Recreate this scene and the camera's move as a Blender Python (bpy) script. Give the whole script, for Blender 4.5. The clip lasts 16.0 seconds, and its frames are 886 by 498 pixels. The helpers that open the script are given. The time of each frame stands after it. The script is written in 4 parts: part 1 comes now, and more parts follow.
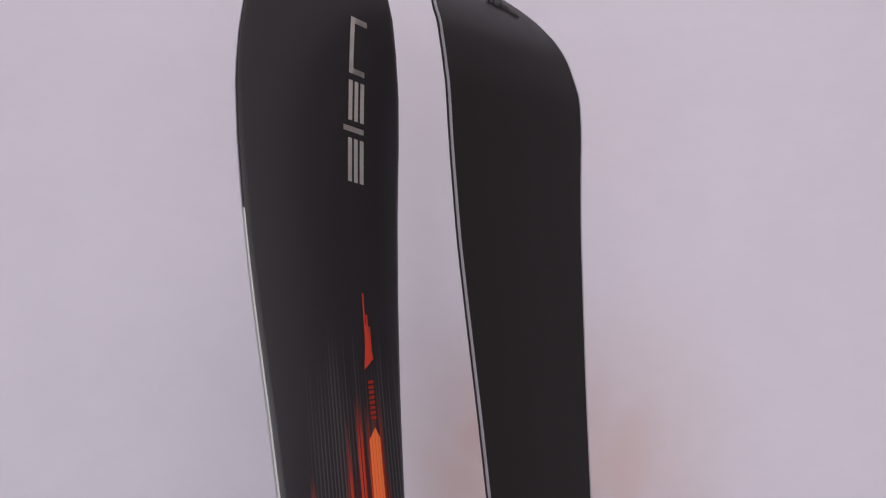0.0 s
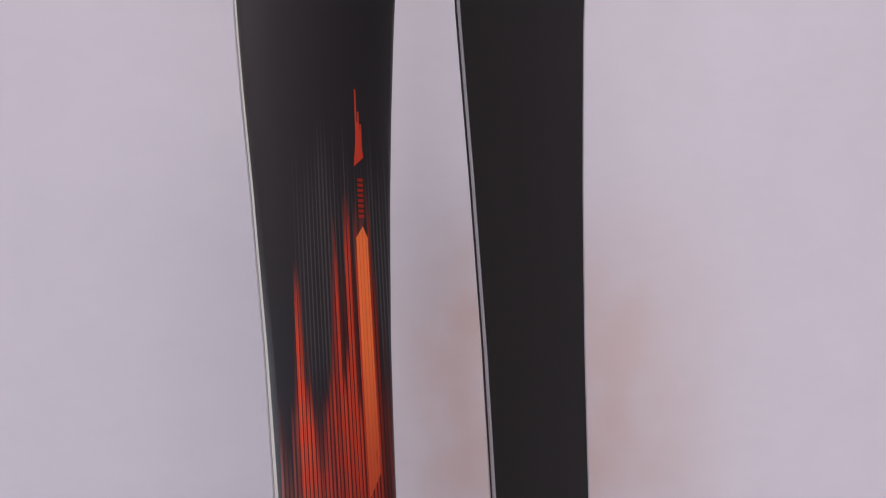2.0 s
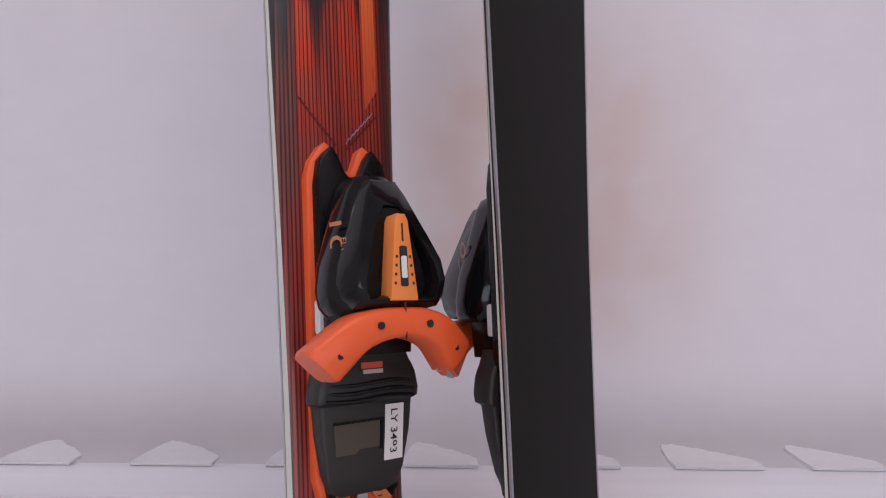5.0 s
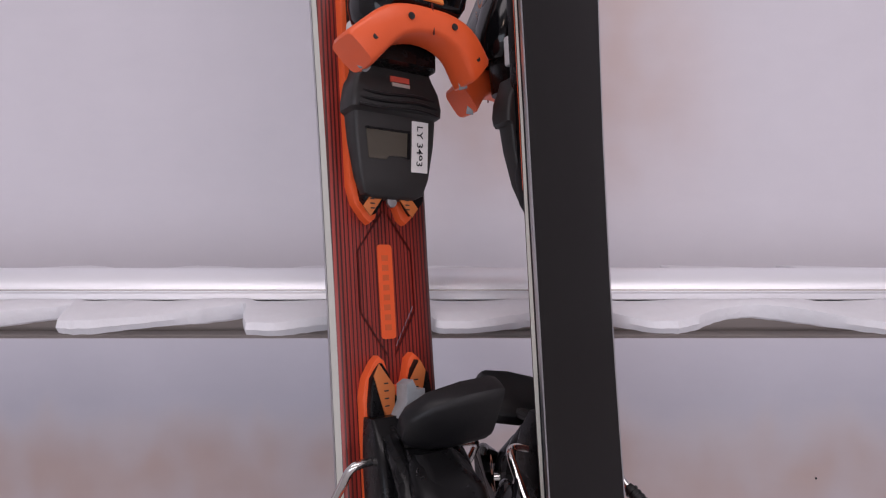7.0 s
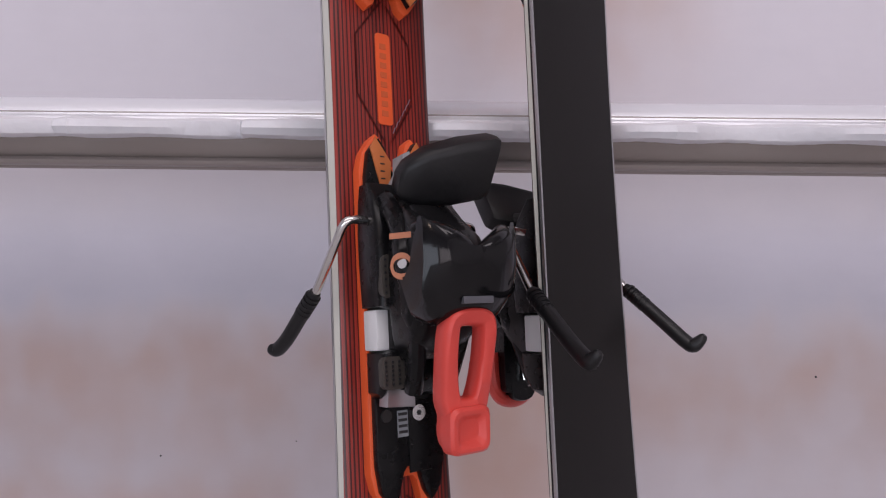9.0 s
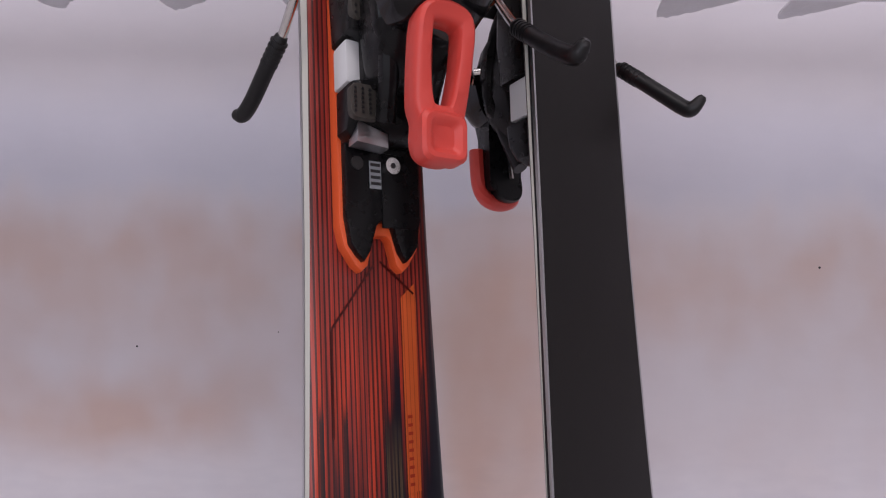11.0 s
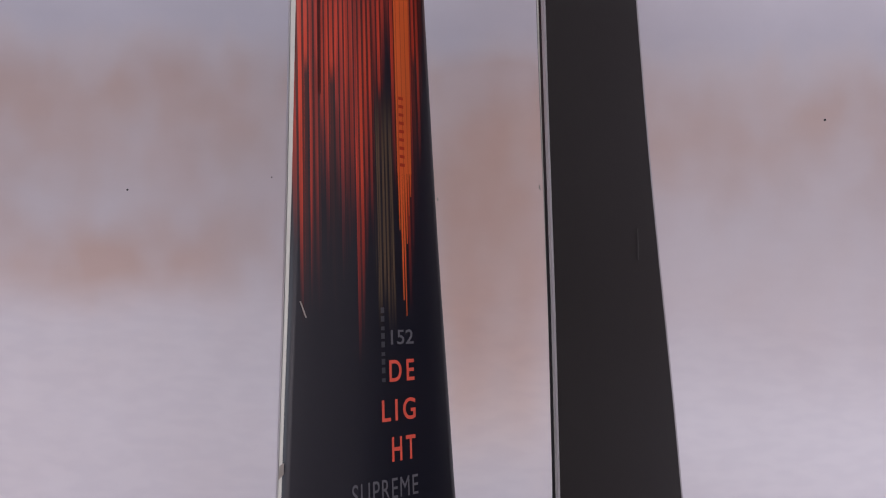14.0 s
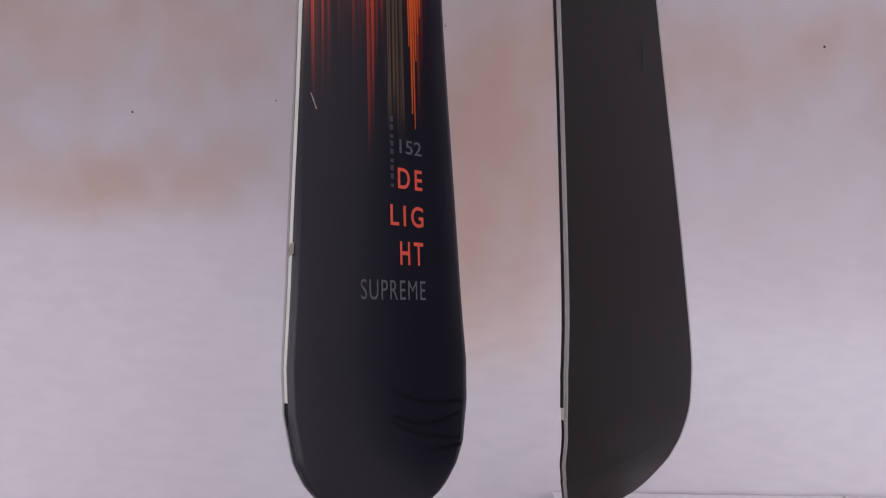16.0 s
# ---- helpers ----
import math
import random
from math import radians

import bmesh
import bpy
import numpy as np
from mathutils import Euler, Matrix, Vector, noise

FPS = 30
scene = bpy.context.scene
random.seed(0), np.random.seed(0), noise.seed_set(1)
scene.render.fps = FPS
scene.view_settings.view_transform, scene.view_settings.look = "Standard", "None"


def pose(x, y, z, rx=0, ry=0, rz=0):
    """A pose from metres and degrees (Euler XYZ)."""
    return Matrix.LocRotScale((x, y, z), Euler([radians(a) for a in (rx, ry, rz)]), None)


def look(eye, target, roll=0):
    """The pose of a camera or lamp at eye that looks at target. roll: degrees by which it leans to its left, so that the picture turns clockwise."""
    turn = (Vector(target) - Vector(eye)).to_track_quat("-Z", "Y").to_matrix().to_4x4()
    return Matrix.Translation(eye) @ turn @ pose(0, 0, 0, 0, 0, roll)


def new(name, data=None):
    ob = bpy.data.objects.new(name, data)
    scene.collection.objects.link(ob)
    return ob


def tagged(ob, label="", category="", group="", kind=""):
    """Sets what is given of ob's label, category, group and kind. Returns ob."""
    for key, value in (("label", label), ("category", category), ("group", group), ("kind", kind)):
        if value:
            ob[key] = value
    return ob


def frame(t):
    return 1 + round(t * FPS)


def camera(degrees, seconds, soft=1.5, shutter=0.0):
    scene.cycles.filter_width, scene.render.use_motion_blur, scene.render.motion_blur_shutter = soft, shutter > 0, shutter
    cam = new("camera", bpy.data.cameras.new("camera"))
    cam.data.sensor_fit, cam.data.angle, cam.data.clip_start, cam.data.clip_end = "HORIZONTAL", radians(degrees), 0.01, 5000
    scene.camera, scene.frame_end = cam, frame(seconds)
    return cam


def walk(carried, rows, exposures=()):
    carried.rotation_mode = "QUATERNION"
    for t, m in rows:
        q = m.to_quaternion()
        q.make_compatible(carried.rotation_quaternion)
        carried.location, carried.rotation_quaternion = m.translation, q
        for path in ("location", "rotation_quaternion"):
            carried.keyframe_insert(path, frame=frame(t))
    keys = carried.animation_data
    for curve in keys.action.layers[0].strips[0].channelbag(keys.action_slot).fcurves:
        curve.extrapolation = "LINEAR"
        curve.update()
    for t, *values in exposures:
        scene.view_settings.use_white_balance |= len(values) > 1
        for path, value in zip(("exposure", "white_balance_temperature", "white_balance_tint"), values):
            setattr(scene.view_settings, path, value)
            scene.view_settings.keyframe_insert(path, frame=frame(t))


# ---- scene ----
cam = camera(67.4, 16.0, soft=1.15)
PATH = [
    (0.0, pose(0.0130, -0.4152, 1.2524, 89.61, 2.61, -0.10)),
    (0.5, pose(0.0106, -0.4068, 1.2223, 89.57, 2.11, -0.08)),
    (1.0, pose(0.0098, -0.3963, 1.1889, 89.55, 1.58, -0.09)),
    (1.5, pose(0.0117, -0.3922, 1.1446, 89.40, 1.04, -0.12)),
    (2.0, pose(0.0132, -0.3981, 1.1080, 89.55, 0.59, -0.17)),
    (2.5, pose(0.0177, -0.4093, 1.0707, 89.85, 0.32, -0.26)),
    (3.0, pose(0.0190, -0.4119, 1.0329, 90.25, 0.21, -0.30)),
    (3.5, pose(0.0178, -0.4165, 0.9892, 91.05, 0.17, 0.05)),
    (4.0, pose(0.0203, -0.4056, 0.9336, 91.23, -0.03, 0.25)),
    (4.7, pose(0.0204, -0.3914, 0.8634, 91.13, -0.33, 0.43)),
    (6.8, pose(0.0031, -0.4243, 0.6904, 89.61, 0.06, 0.01)),
    (7.5, pose(0.0033, -0.4312, 0.6345, 88.98, -0.29, 0.00)),
    (8.2, pose(0.0021, -0.4313, 0.5834, 89.60, -0.55, 0.06)),
    (10.3, pose(0.0186, -0.4033, 0.4416, 90.79, -0.67, -0.00)),
    (11.0, pose(0.0207, -0.3932, 0.3855, 91.04, -0.88, 0.03)),
    (11.5, pose(0.0193, -0.3893, 0.3440, 92.19, -0.92, 0.10)),
    (12.0, pose(0.0212, -0.3914, 0.3100, 92.29, -1.14, 0.09)),
    (12.5, pose(0.0253, -0.3916, 0.2861, 91.46, -1.34, 0.04)),
    (13.0, pose(0.0295, -0.3904, 0.2654, 90.45, -1.58, 0.07)),
    (13.5, pose(0.0303, -0.3790, 0.2462, 89.81, -1.70, 0.03)),
    (14.0, pose(0.0291, -0.3759, 0.2179, 90.47, -1.73, 0.07)),
    (14.5, pose(0.0263, -0.3726, 0.1829, 91.48, -1.77, -0.03)),
    (15.0, pose(0.0233, -0.3716, 0.1613, 91.78, -1.82, -0.11)),
    (15.5, pose(0.0230, -0.3726, 0.1385, 91.72, -1.99, -0.14)),
    (16.0, pose(0.0276, -0.3774, 0.1165, 91.48, -2.01, -0.07)),
]
walk(cam, PATH, exposures=((0.0, 0.0), (3.0, 0.02), (5.5, 0.01), (7.0, 0.03), (8.2, 0.05), (10.3, 0.14), (13.0, 0.13), (16.0, 0.17)))

# ---- light ----
world = bpy.data.worlds.new("world")
scene.world = world
world.use_nodes = True
world.node_tree.nodes["Background"].inputs[0].default_value = (0.75, 0.78, 1.0, 1)
world.node_tree.nodes["Background"].inputs[1].default_value = 0.15


def area_lamp(name, eye, target, power, color, sx, sy):
    data = bpy.data.lights.new(name, "AREA")
    data.shape, data.size, data.size_y, data.energy, data.color = "RECTANGLE", sx, sy, power, color
    ob = new(name, data)
    ob.matrix_world = look(eye, target)
    return ob


# two unseen front lamps added to light the wall evenly, cool left, warm right
area_lamp("front_fill_light", (-1.45, -4.2, 0.56), (0.0, 0.3, 0.55), 38, (0.80, 0.86, 1.0), 2.6, 1.7)
area_lamp("front_fill_light", (1.45, -4.2, 0.56), (0.0, 0.3, 0.55), 29, (0.98, 0.87, 0.94), 2.6, 1.7)
area_lamp("shop_light", (-0.9, -2.9, 2.3), (0.0, 0.3, 0.5), 3.0, (1.0, 0.74, 0.60), 0.30, 0.30)
area_lamp("ceiling_light", (0.1, -1.5, 2.85), (0.1, -1.1, 0), 46, (0.99, 0.89, 0.93), 3.8, 1.1)

# ---- materials ----


def material(name, color, rough=0.5, metal=0.0, grain=0.0, scale=60.0, bump=0.0, coat=0.0, stretch=(1, 1, 1), spec=0.5):
    m = bpy.data.materials.new(name)
    m.use_nodes = True
    nt = m.node_tree
    b = nt.nodes["Principled BSDF"]
    b.inputs["Base Color"].default_value = (*color, 1)
    b.inputs["Roughness"].default_value = rough
    b.inputs["Metallic"].default_value = metal
    b.inputs["Coat Weight"].default_value = coat
    b.inputs["Specular IOR Level"].default_value = spec
    if grain or bump:
        tc = nt.nodes.new("ShaderNodeTexCoord")
        mp = nt.nodes.new("ShaderNodeMapping")
        mp.inputs["Scale"].default_value = stretch
        nt.links.new(tc.outputs["Object"], mp.inputs[0])
        fine = nt.nodes.new("ShaderNodeTexNoise")
        fine.inputs["Scale"].default_value, fine.inputs["Detail"].default_value = scale, 5
        wide = nt.nodes.new("ShaderNodeTexNoise")
        wide.inputs["Scale"].default_value, wide.inputs["Detail"].default_value = scale / 9, 3
        for n in (fine, wide):
            nt.links.new(mp.outputs[0], n.inputs[0])
        add = nt.nodes.new("ShaderNodeMath")
        add.operation = "ADD"
        nt.links.new(fine.outputs[0], add.inputs[0])
        nt.links.new(wide.outputs[0], add.inputs[1])
        if grain:
            ramp = nt.nodes.new("ShaderNodeMapRange")
            ramp.inputs["From Min"].default_value, ramp.inputs["From Max"].default_value = 0.6, 1.4
            ramp.inputs["To Min"].default_value, ramp.inputs["To Max"].default_value = 1 - grain, 1 + grain
            nt.links.new(add.outputs[0], ramp.inputs[0])
            mul = nt.nodes.new("ShaderNodeVectorMath")
            mul.operation = "SCALE"
            mul.inputs[0].default_value = color
            nt.links.new(ramp.outputs[0], mul.inputs["Scale"])
            nt.links.new(mul.outputs[0], b.inputs["Base Color"])
            rr = nt.nodes.new("ShaderNodeMapRange")
            rr.inputs["From Min"].default_value, rr.inputs["From Max"].default_value = 0.5, 1.5
            rr.inputs["To Min"].default_value, rr.inputs["To Max"].default_value = rough * 0.8, min(1, rough * 1.25)
            nt.links.new(add.outputs[0], rr.inputs[0])
            nt.links.new(rr.outputs[0], b.inputs["Roughness"])
        if bump:
            bp = nt.nodes.new("ShaderNodeBump")
            bp.inputs["Strength"].default_value, bp.inputs["Distance"].default_value = 0.5, bump
            nt.links.new(fine.outputs[0], bp.inputs["Height"])
            nt.links.new(bp.outputs[0], b.inputs["Normal"])
    return m


def wall_material():
    """A large soft print on the wall panel: a lilac ground with a pale blue band and blurred tan hillocks. Warm shade
    by the skis and dimming at lower left are painted in too.
    """
    m = material("wall_print", (0.672, 0.652, 0.704), 0.55, grain=0.03, scale=16, bump=0.0005)
    nt = m.node_tree
    N, K = nt.nodes, nt.links
    b = N["Principled BSDF"]
    ground = b.inputs["Base Color"].links[0].from_socket
    tc = N.new("ShaderNodeTexCoord")
    sx = N.new("ShaderNodeSeparateXYZ")
    K.new(tc.outputs["Object"], sx.inputs[0])
    x, z = sx.outputs[0], sx.outputs[2]

    def op(kind, a, c):
        n = N.new("ShaderNodeMath")
        n.operation = kind
        for k, v in enumerate((a, c)):
            if isinstance(v, (int, float)):
                n.inputs[k].default_value = v
            else:
                K.new(v, n.inputs[k])
        return n.outputs[0]

    def ramp(v, a, c, lo=0.0, hi=1.0):
        n = N.new("ShaderNodeMapRange")
        n.interpolation_type = "SMOOTHSTEP"
        for key, val in (("From Min", a), ("From Max", c), ("To Min", lo), ("To Max", hi)):
            n.inputs[key].default_value = val
        K.new(v, n.inputs["Value"])
        return n.outputs["Result"]

    def tint(f, a, color):
        n = N.new("ShaderNodeMix")
        n.data_type = "RGBA"
        n.blend_type = "MULTIPLY"
        K.new(f, n.inputs[0])
        K.new(a, n.inputs[6])
        n.inputs[7].default_value = (*color, 1)
        return n.outputs[2]

    def blur_noise(sxx, szz, w):
        mp = N.new("ShaderNodeMapping")
        mp.inputs["Scale"].default_value, mp.inputs["Location"].default_value = (sxx, 0, szz), (w, 0, w)
        K.new(tc.outputs["Object"], mp.inputs[0])
        n = N.new("ShaderNodeTexNoise")
        n.inputs["Scale"].default_value, n.inputs["Detail"].default_value = 1.0, 1.5
        K.new(mp.outputs[0], n.inputs[0])
        return n.outputs[0]

    hills = op("ADD", op("MULTIPLY", op("SINE", op("MULTIPLY", op("ADD", x, 0.475), 47.0), 0.0), 0.004), op("MULTIPLY", op("SUBTRACT", blur_noise(13, 4, 3.0), 0.5), 0.10))
    zz = op("SUBTRACT", z, hills)
    soft = blur_noise(5, 6, 7.0)
    blotch = blur_noise(15, 11, 31.0)
    row1 = op("MULTIPLY", ramp(zz, 0.395, 0.485, 1, 0), ramp(zz, 0.20, 0.41, 0.16, 1.0))
    low = op("SUBTRACT", z, op("MULTIPLY", op("SUBTRACT", blur_noise(8, 3, 21.0), 0.5), 0.10))
    row2 = op("MULTIPLY", op("MULTIPLY", ramp(low, 0.20, 0.28, 1, 0), ramp(low, 0.11, 0.20)), ramp(x, -0.32, -0.10, 1, 0.2))
    # warm shade behind and between the skis, painted into the wall colour
    ski_shade_mid = op("MULTIPLY", op("MULTIPLY", ramp(x, -0.06, 0.06), ramp(x, 0.10, 0.26, 1, 0)), op("MULTIPLY", ramp(z, 0.42, 0.46, 1, 0), 0.9))
    ski_shade_high = op("MULTIPLY", op("MULTIPLY", ramp(x, -0.10, 0.06), ramp(x, 0.12, 0.42, 1, 0)), op("MULTIPLY", ramp(z, 0.66, 0.85), ramp(z, 0.98, 1.22, 1, 0)))
    tan = op("MINIMUM", op("ADD", op("ADD", row1, op("MULTIPLY", row2, 0.9)), op("ADD", op("MULTIPLY", ski_shade_mid, 0.85), op("MULTIPLY", ski_shade_high, 1.05))), 1.0)
    tan = op("MULTIPLY", op("MULTIPLY", tan, ramp(x, -0.35, 0.15, 1.0, 0.82)), op("MULTIPLY", ramp(soft, 0.2, 0.6, 0.65, 1.0), ramp(blotch, 0.30, 0.65, 0.62, 1.05)))
    # lower left dimmed in the colour, standing in for weaker light there
    left_shade = op("MULTIPLY", ramp(x, -0.16, 0.02, 1, 0), op("MULTIPLY", ramp(z, 0.12, 0.24), ramp(z, 0.46, 0.58, 1, 0.25)))
    snow = op("MULTIPLY", ramp(low, 0.00, 0.17, 1, 0), ramp(x, -0.25, 0.1, 0.12, 1))
    blue = op("MULTIPLY", ramp(zz, 0.44, 0.49), ramp(z, 0.53, 0.61, 1, 0))
    c1 = tint(tan, ground, (0.885, 0.69, 0.575))
    c2 = tint(blue, c1, (0.885, 0.895, 0.93))
    c3 = tint(left_shade, c2, (0.91, 0.905, 0.915))
    white = N.new("ShaderNodeMix")
    white.data_type = "RGBA"
    K.new(op("MULTIPLY", snow, 0.8), white.inputs[0])
    K.new(c3, white.inputs[6])
    white.inputs[7].default_value = (0.80, 0.80, 0.86, 1)
    brushed = op("MULTIPLY", ramp(blur_noise(26, 70, 51.0), 0.36, 0.66), ramp(z, 0.10, 0.22, 1.0, 0.25))
    ground2 = tint(brushed, white.outputs[2], (0.962, 0.962, 0.97))
    # painted warm shade low down in the gap between the skis
    ski_shade_low = op("MULTIPLY", op("MULTIPLY", ramp(x, 0.0, 0.06), ramp(x, 0.12, 0.20, 1, 0)), op("MULTIPLY", ramp(z, -0.06, 0.06), ramp(z, 0.34, 0.46, 1, 0)))
    K.new(tint(op("MULTIPLY", ski_shade_low, ramp(soft, 0.2, 0.6, 0.7, 1.0)), ground2, (1.0, 0.885, 0.80)), b.inputs["Base Color"])
    return m


def stripe_material():
    """Orange lacquer stripe with thin darker pinstripes, running out into red by the toe plate."""
    m = material("print_orange", (0.86, 0.185, 0.050), 0.3, grain=0.14, scale=300, stretch=(1, 1, 0.05), coat=0.25)
    nt = m.node_tree
    N, K = nt.nodes, nt.links
    b = N["Principled BSDF"]
    ground = b.inputs["Base Color"].links[0].from_socket
    tc = N.new("ShaderNodeTexCoord")
    sx = N.new("ShaderNodeSeparateXYZ")
    K.new(tc.outputs["Object"], sx.inputs[0])
    wave = N.new("ShaderNodeMath")
    wave.operation = "SINE"
    mul = N.new("ShaderNodeMath")
    mul.operation, mul.inputs[1].default_value = "MULTIPLY", 2 * math.pi / 0.00275
    K.new(sx.outputs[0], mul.inputs[0])
    K.new(mul.outputs[0], wave.inputs[0])
    thin = N.new("ShaderNodeMapRange")
    thin.inputs["From Min"].default_value, thin.inputs["From Max"].default_value = 0.80, 0.97
    thin.inputs["To Max"].default_value = 0.55
    K.new(wave.outputs[0], thin.inputs["Value"])
    fade = N.new("ShaderNodeMapRange")
    fade.interpolation_type = "SMOOTHSTEP"
    fade.inputs["From Min"].default_value, fade.inputs["From Max"].default_value = 0.945, 1.07
    fade.inputs["To Min"].default_value, fade.inputs["To Max"].default_value = 0.8, 0.0
    K.new(sx.outputs[2], fade.inputs["Value"])
    upper = N.new("ShaderNodeMath")
    upper.operation, upper.inputs[1].default_value = "GREATER_THAN", 0.6
    K.new(sx.outputs[2], upper.inputs[0])
    both = N.new("ShaderNodeMath")
    both.operation = "MULTIPLY"
    K.new(fade.outputs[0], both.inputs[0])
    K.new(upper.outputs[0], both.inputs[1])
    prev = ground
    for f, c in ((both.outputs[0], (0.42, 0.050, 0.024)), (thin.outputs[0], (0.40, 0.045, 0.020))):
        mx = N.new("ShaderNodeMix")
        mx.data_type = "RGBA"
        K.new(f, mx.inputs[0])
        K.new(prev, mx.inputs[6])
        mx.inputs[7].default_value = (*c, 1)
        prev = mx.outputs[2]
    K.new(prev, b.inputs["Base Color"])
    return m


WALL = wall_material()
ROOM = material("room_paint", (0.62, 0.60, 0.60), 0.7, grain=0.03, scale=8)
FLOOR = material("floor_grey", (0.52, 0.50, 0.49), 0.6, grain=0.06, scale=14)
ALU = material("brushed_aluminium", (0.90, 0.91, 0.95), 0.40, 0.50, grain=0.06, scale=25, stretch=(0.05, 1, 1))
LEDGE = material("ledge_grey", (0.72, 0.69, 0.74), 0.5, grain=0.05, scale=20)
LIP = material("lip_grey", (0.34, 0.305, 0.285), 0.40, 0.5, grain=0.06, scale=25, stretch=(0.1, 1, 1))
SNOW = material("cotton_snow", (0.76, 0.765, 0.80), 0.95, grain=0.03, scale=120, bump=0.002)
SIDEWALL = material("sidewall_cream", (0.66, 0.66, 0.60), 0.45, grain=0.08, scale=40, stretch=(1, 1, 0.1))
SIDEDARK = material("sidewall_black", (0.012, 0.012, 0.014), 0.35, grain=0.1, scale=40)
STEEL = material("steel", (0.58, 0.58, 0.60), 0.34, 1.0, grain=0.1, scale=80, stretch=(1, 1, 0.1))
CHROME = material("bright_wire", (0.72, 0.71, 0.70), 0.16, 1.0, grain=0.04, scale=60)
BASE = material("ptex_base", (0.0128, 0.0116, 0.0116), 0.34, spec=0.20, grain=0.12, scale=60, stretch=(1, 1, 0.06))
BLACK = material("black_plastic", (0.0055, 0.0055, 0.0062), 0.28, grain=0.2, scale=150, bump=0.0002, spec=0.22)
GLOSS = material("gloss_black", (0.005, 0.005, 0.006), 0.11, grain=0.1, scale=60, coat=0.0, spec=0.35)
RUBBER = material("black_rubber", (0.006, 0.006, 0.007), 0.42, grain=0.2, scale=200, bump=0.0003, spec=0.4)
GREYP = material("dark_grey_plastic", (0.022, 0.021, 0.021), 0.5, grain=0.15, scale=150)
ORANGE = material("orange_plastic", (0.80, 0.115, 0.03), 0.38, grain=0.04, scale=60)
SCALE = material("scale_orange", (0.52, 0.150, 0.040), 0.45, grain=0.08, scale=90)
DIAL = material("dial_orange", (0.80, 0.24, 0.055), 0.45, grain=0.05, scale=60)
RED = material("red_plastic", (0.66, 0.065, 0.05), 0.42, grain=0.05, scale=60)
WHITE = material("white_plastic", (0.72, 0.73, 0.74), 0.45, grain=0.03, scale=60)
PAPER = material("label_paper", (0.76, 0.75, 0.74), 0.6, grain=0.03, scale=90)
COPPER = material("print_copper", (0.46, 0.17, 0.085), 0.4, grain=0.1, scale=300)
STICK = material("sticker_print", (0.60, 0.11, 0.035), 0.45)
CLEAR = material("grey_translucent_plastic", (0.30, 0.32, 0.34), 0.22, grain=0.2, scale=150)
PAD = material("grey_pad", (0.050, 0.044, 0.038), 0.55, grain=0.15, scale=200)
PEN = material("glossy_pen", (0.006, 0.006, 0.008), 0.28)
INK = material("ink", (0.02, 0.02, 0.022), 0.6)
BROWN = material("smoked_window", (0.07, 0.06, 0.045), 0.3, grain=0.1, scale=60)
PRINT_O = stripe_material()
PRINT_R = material("print_red", (0.55, 0.05, 0.025), 0.3, grain=0.10, scale=200, stretch=(1, 1, 0.06), coat=0.3)
PRINT_D = material("print_dark_red", (0.11, 0.012, 0.010), 0.3, coat=0.3)
PRINT_G = material("print_grey", (0.10, 0.10, 0.115), 0.35)
PRINT_S = material("print_silver", (0.55, 0.52, 0.48), 0.35, 0.5, grain=0.12, scale=300)
PRINT_L = material("print_letter_red", (0.62, 0.09, 0.06), 0.35)
PALE = material("print_lilac", (0.40, 0.34, 0.42), 0.3, grain=0.3, scale=400)


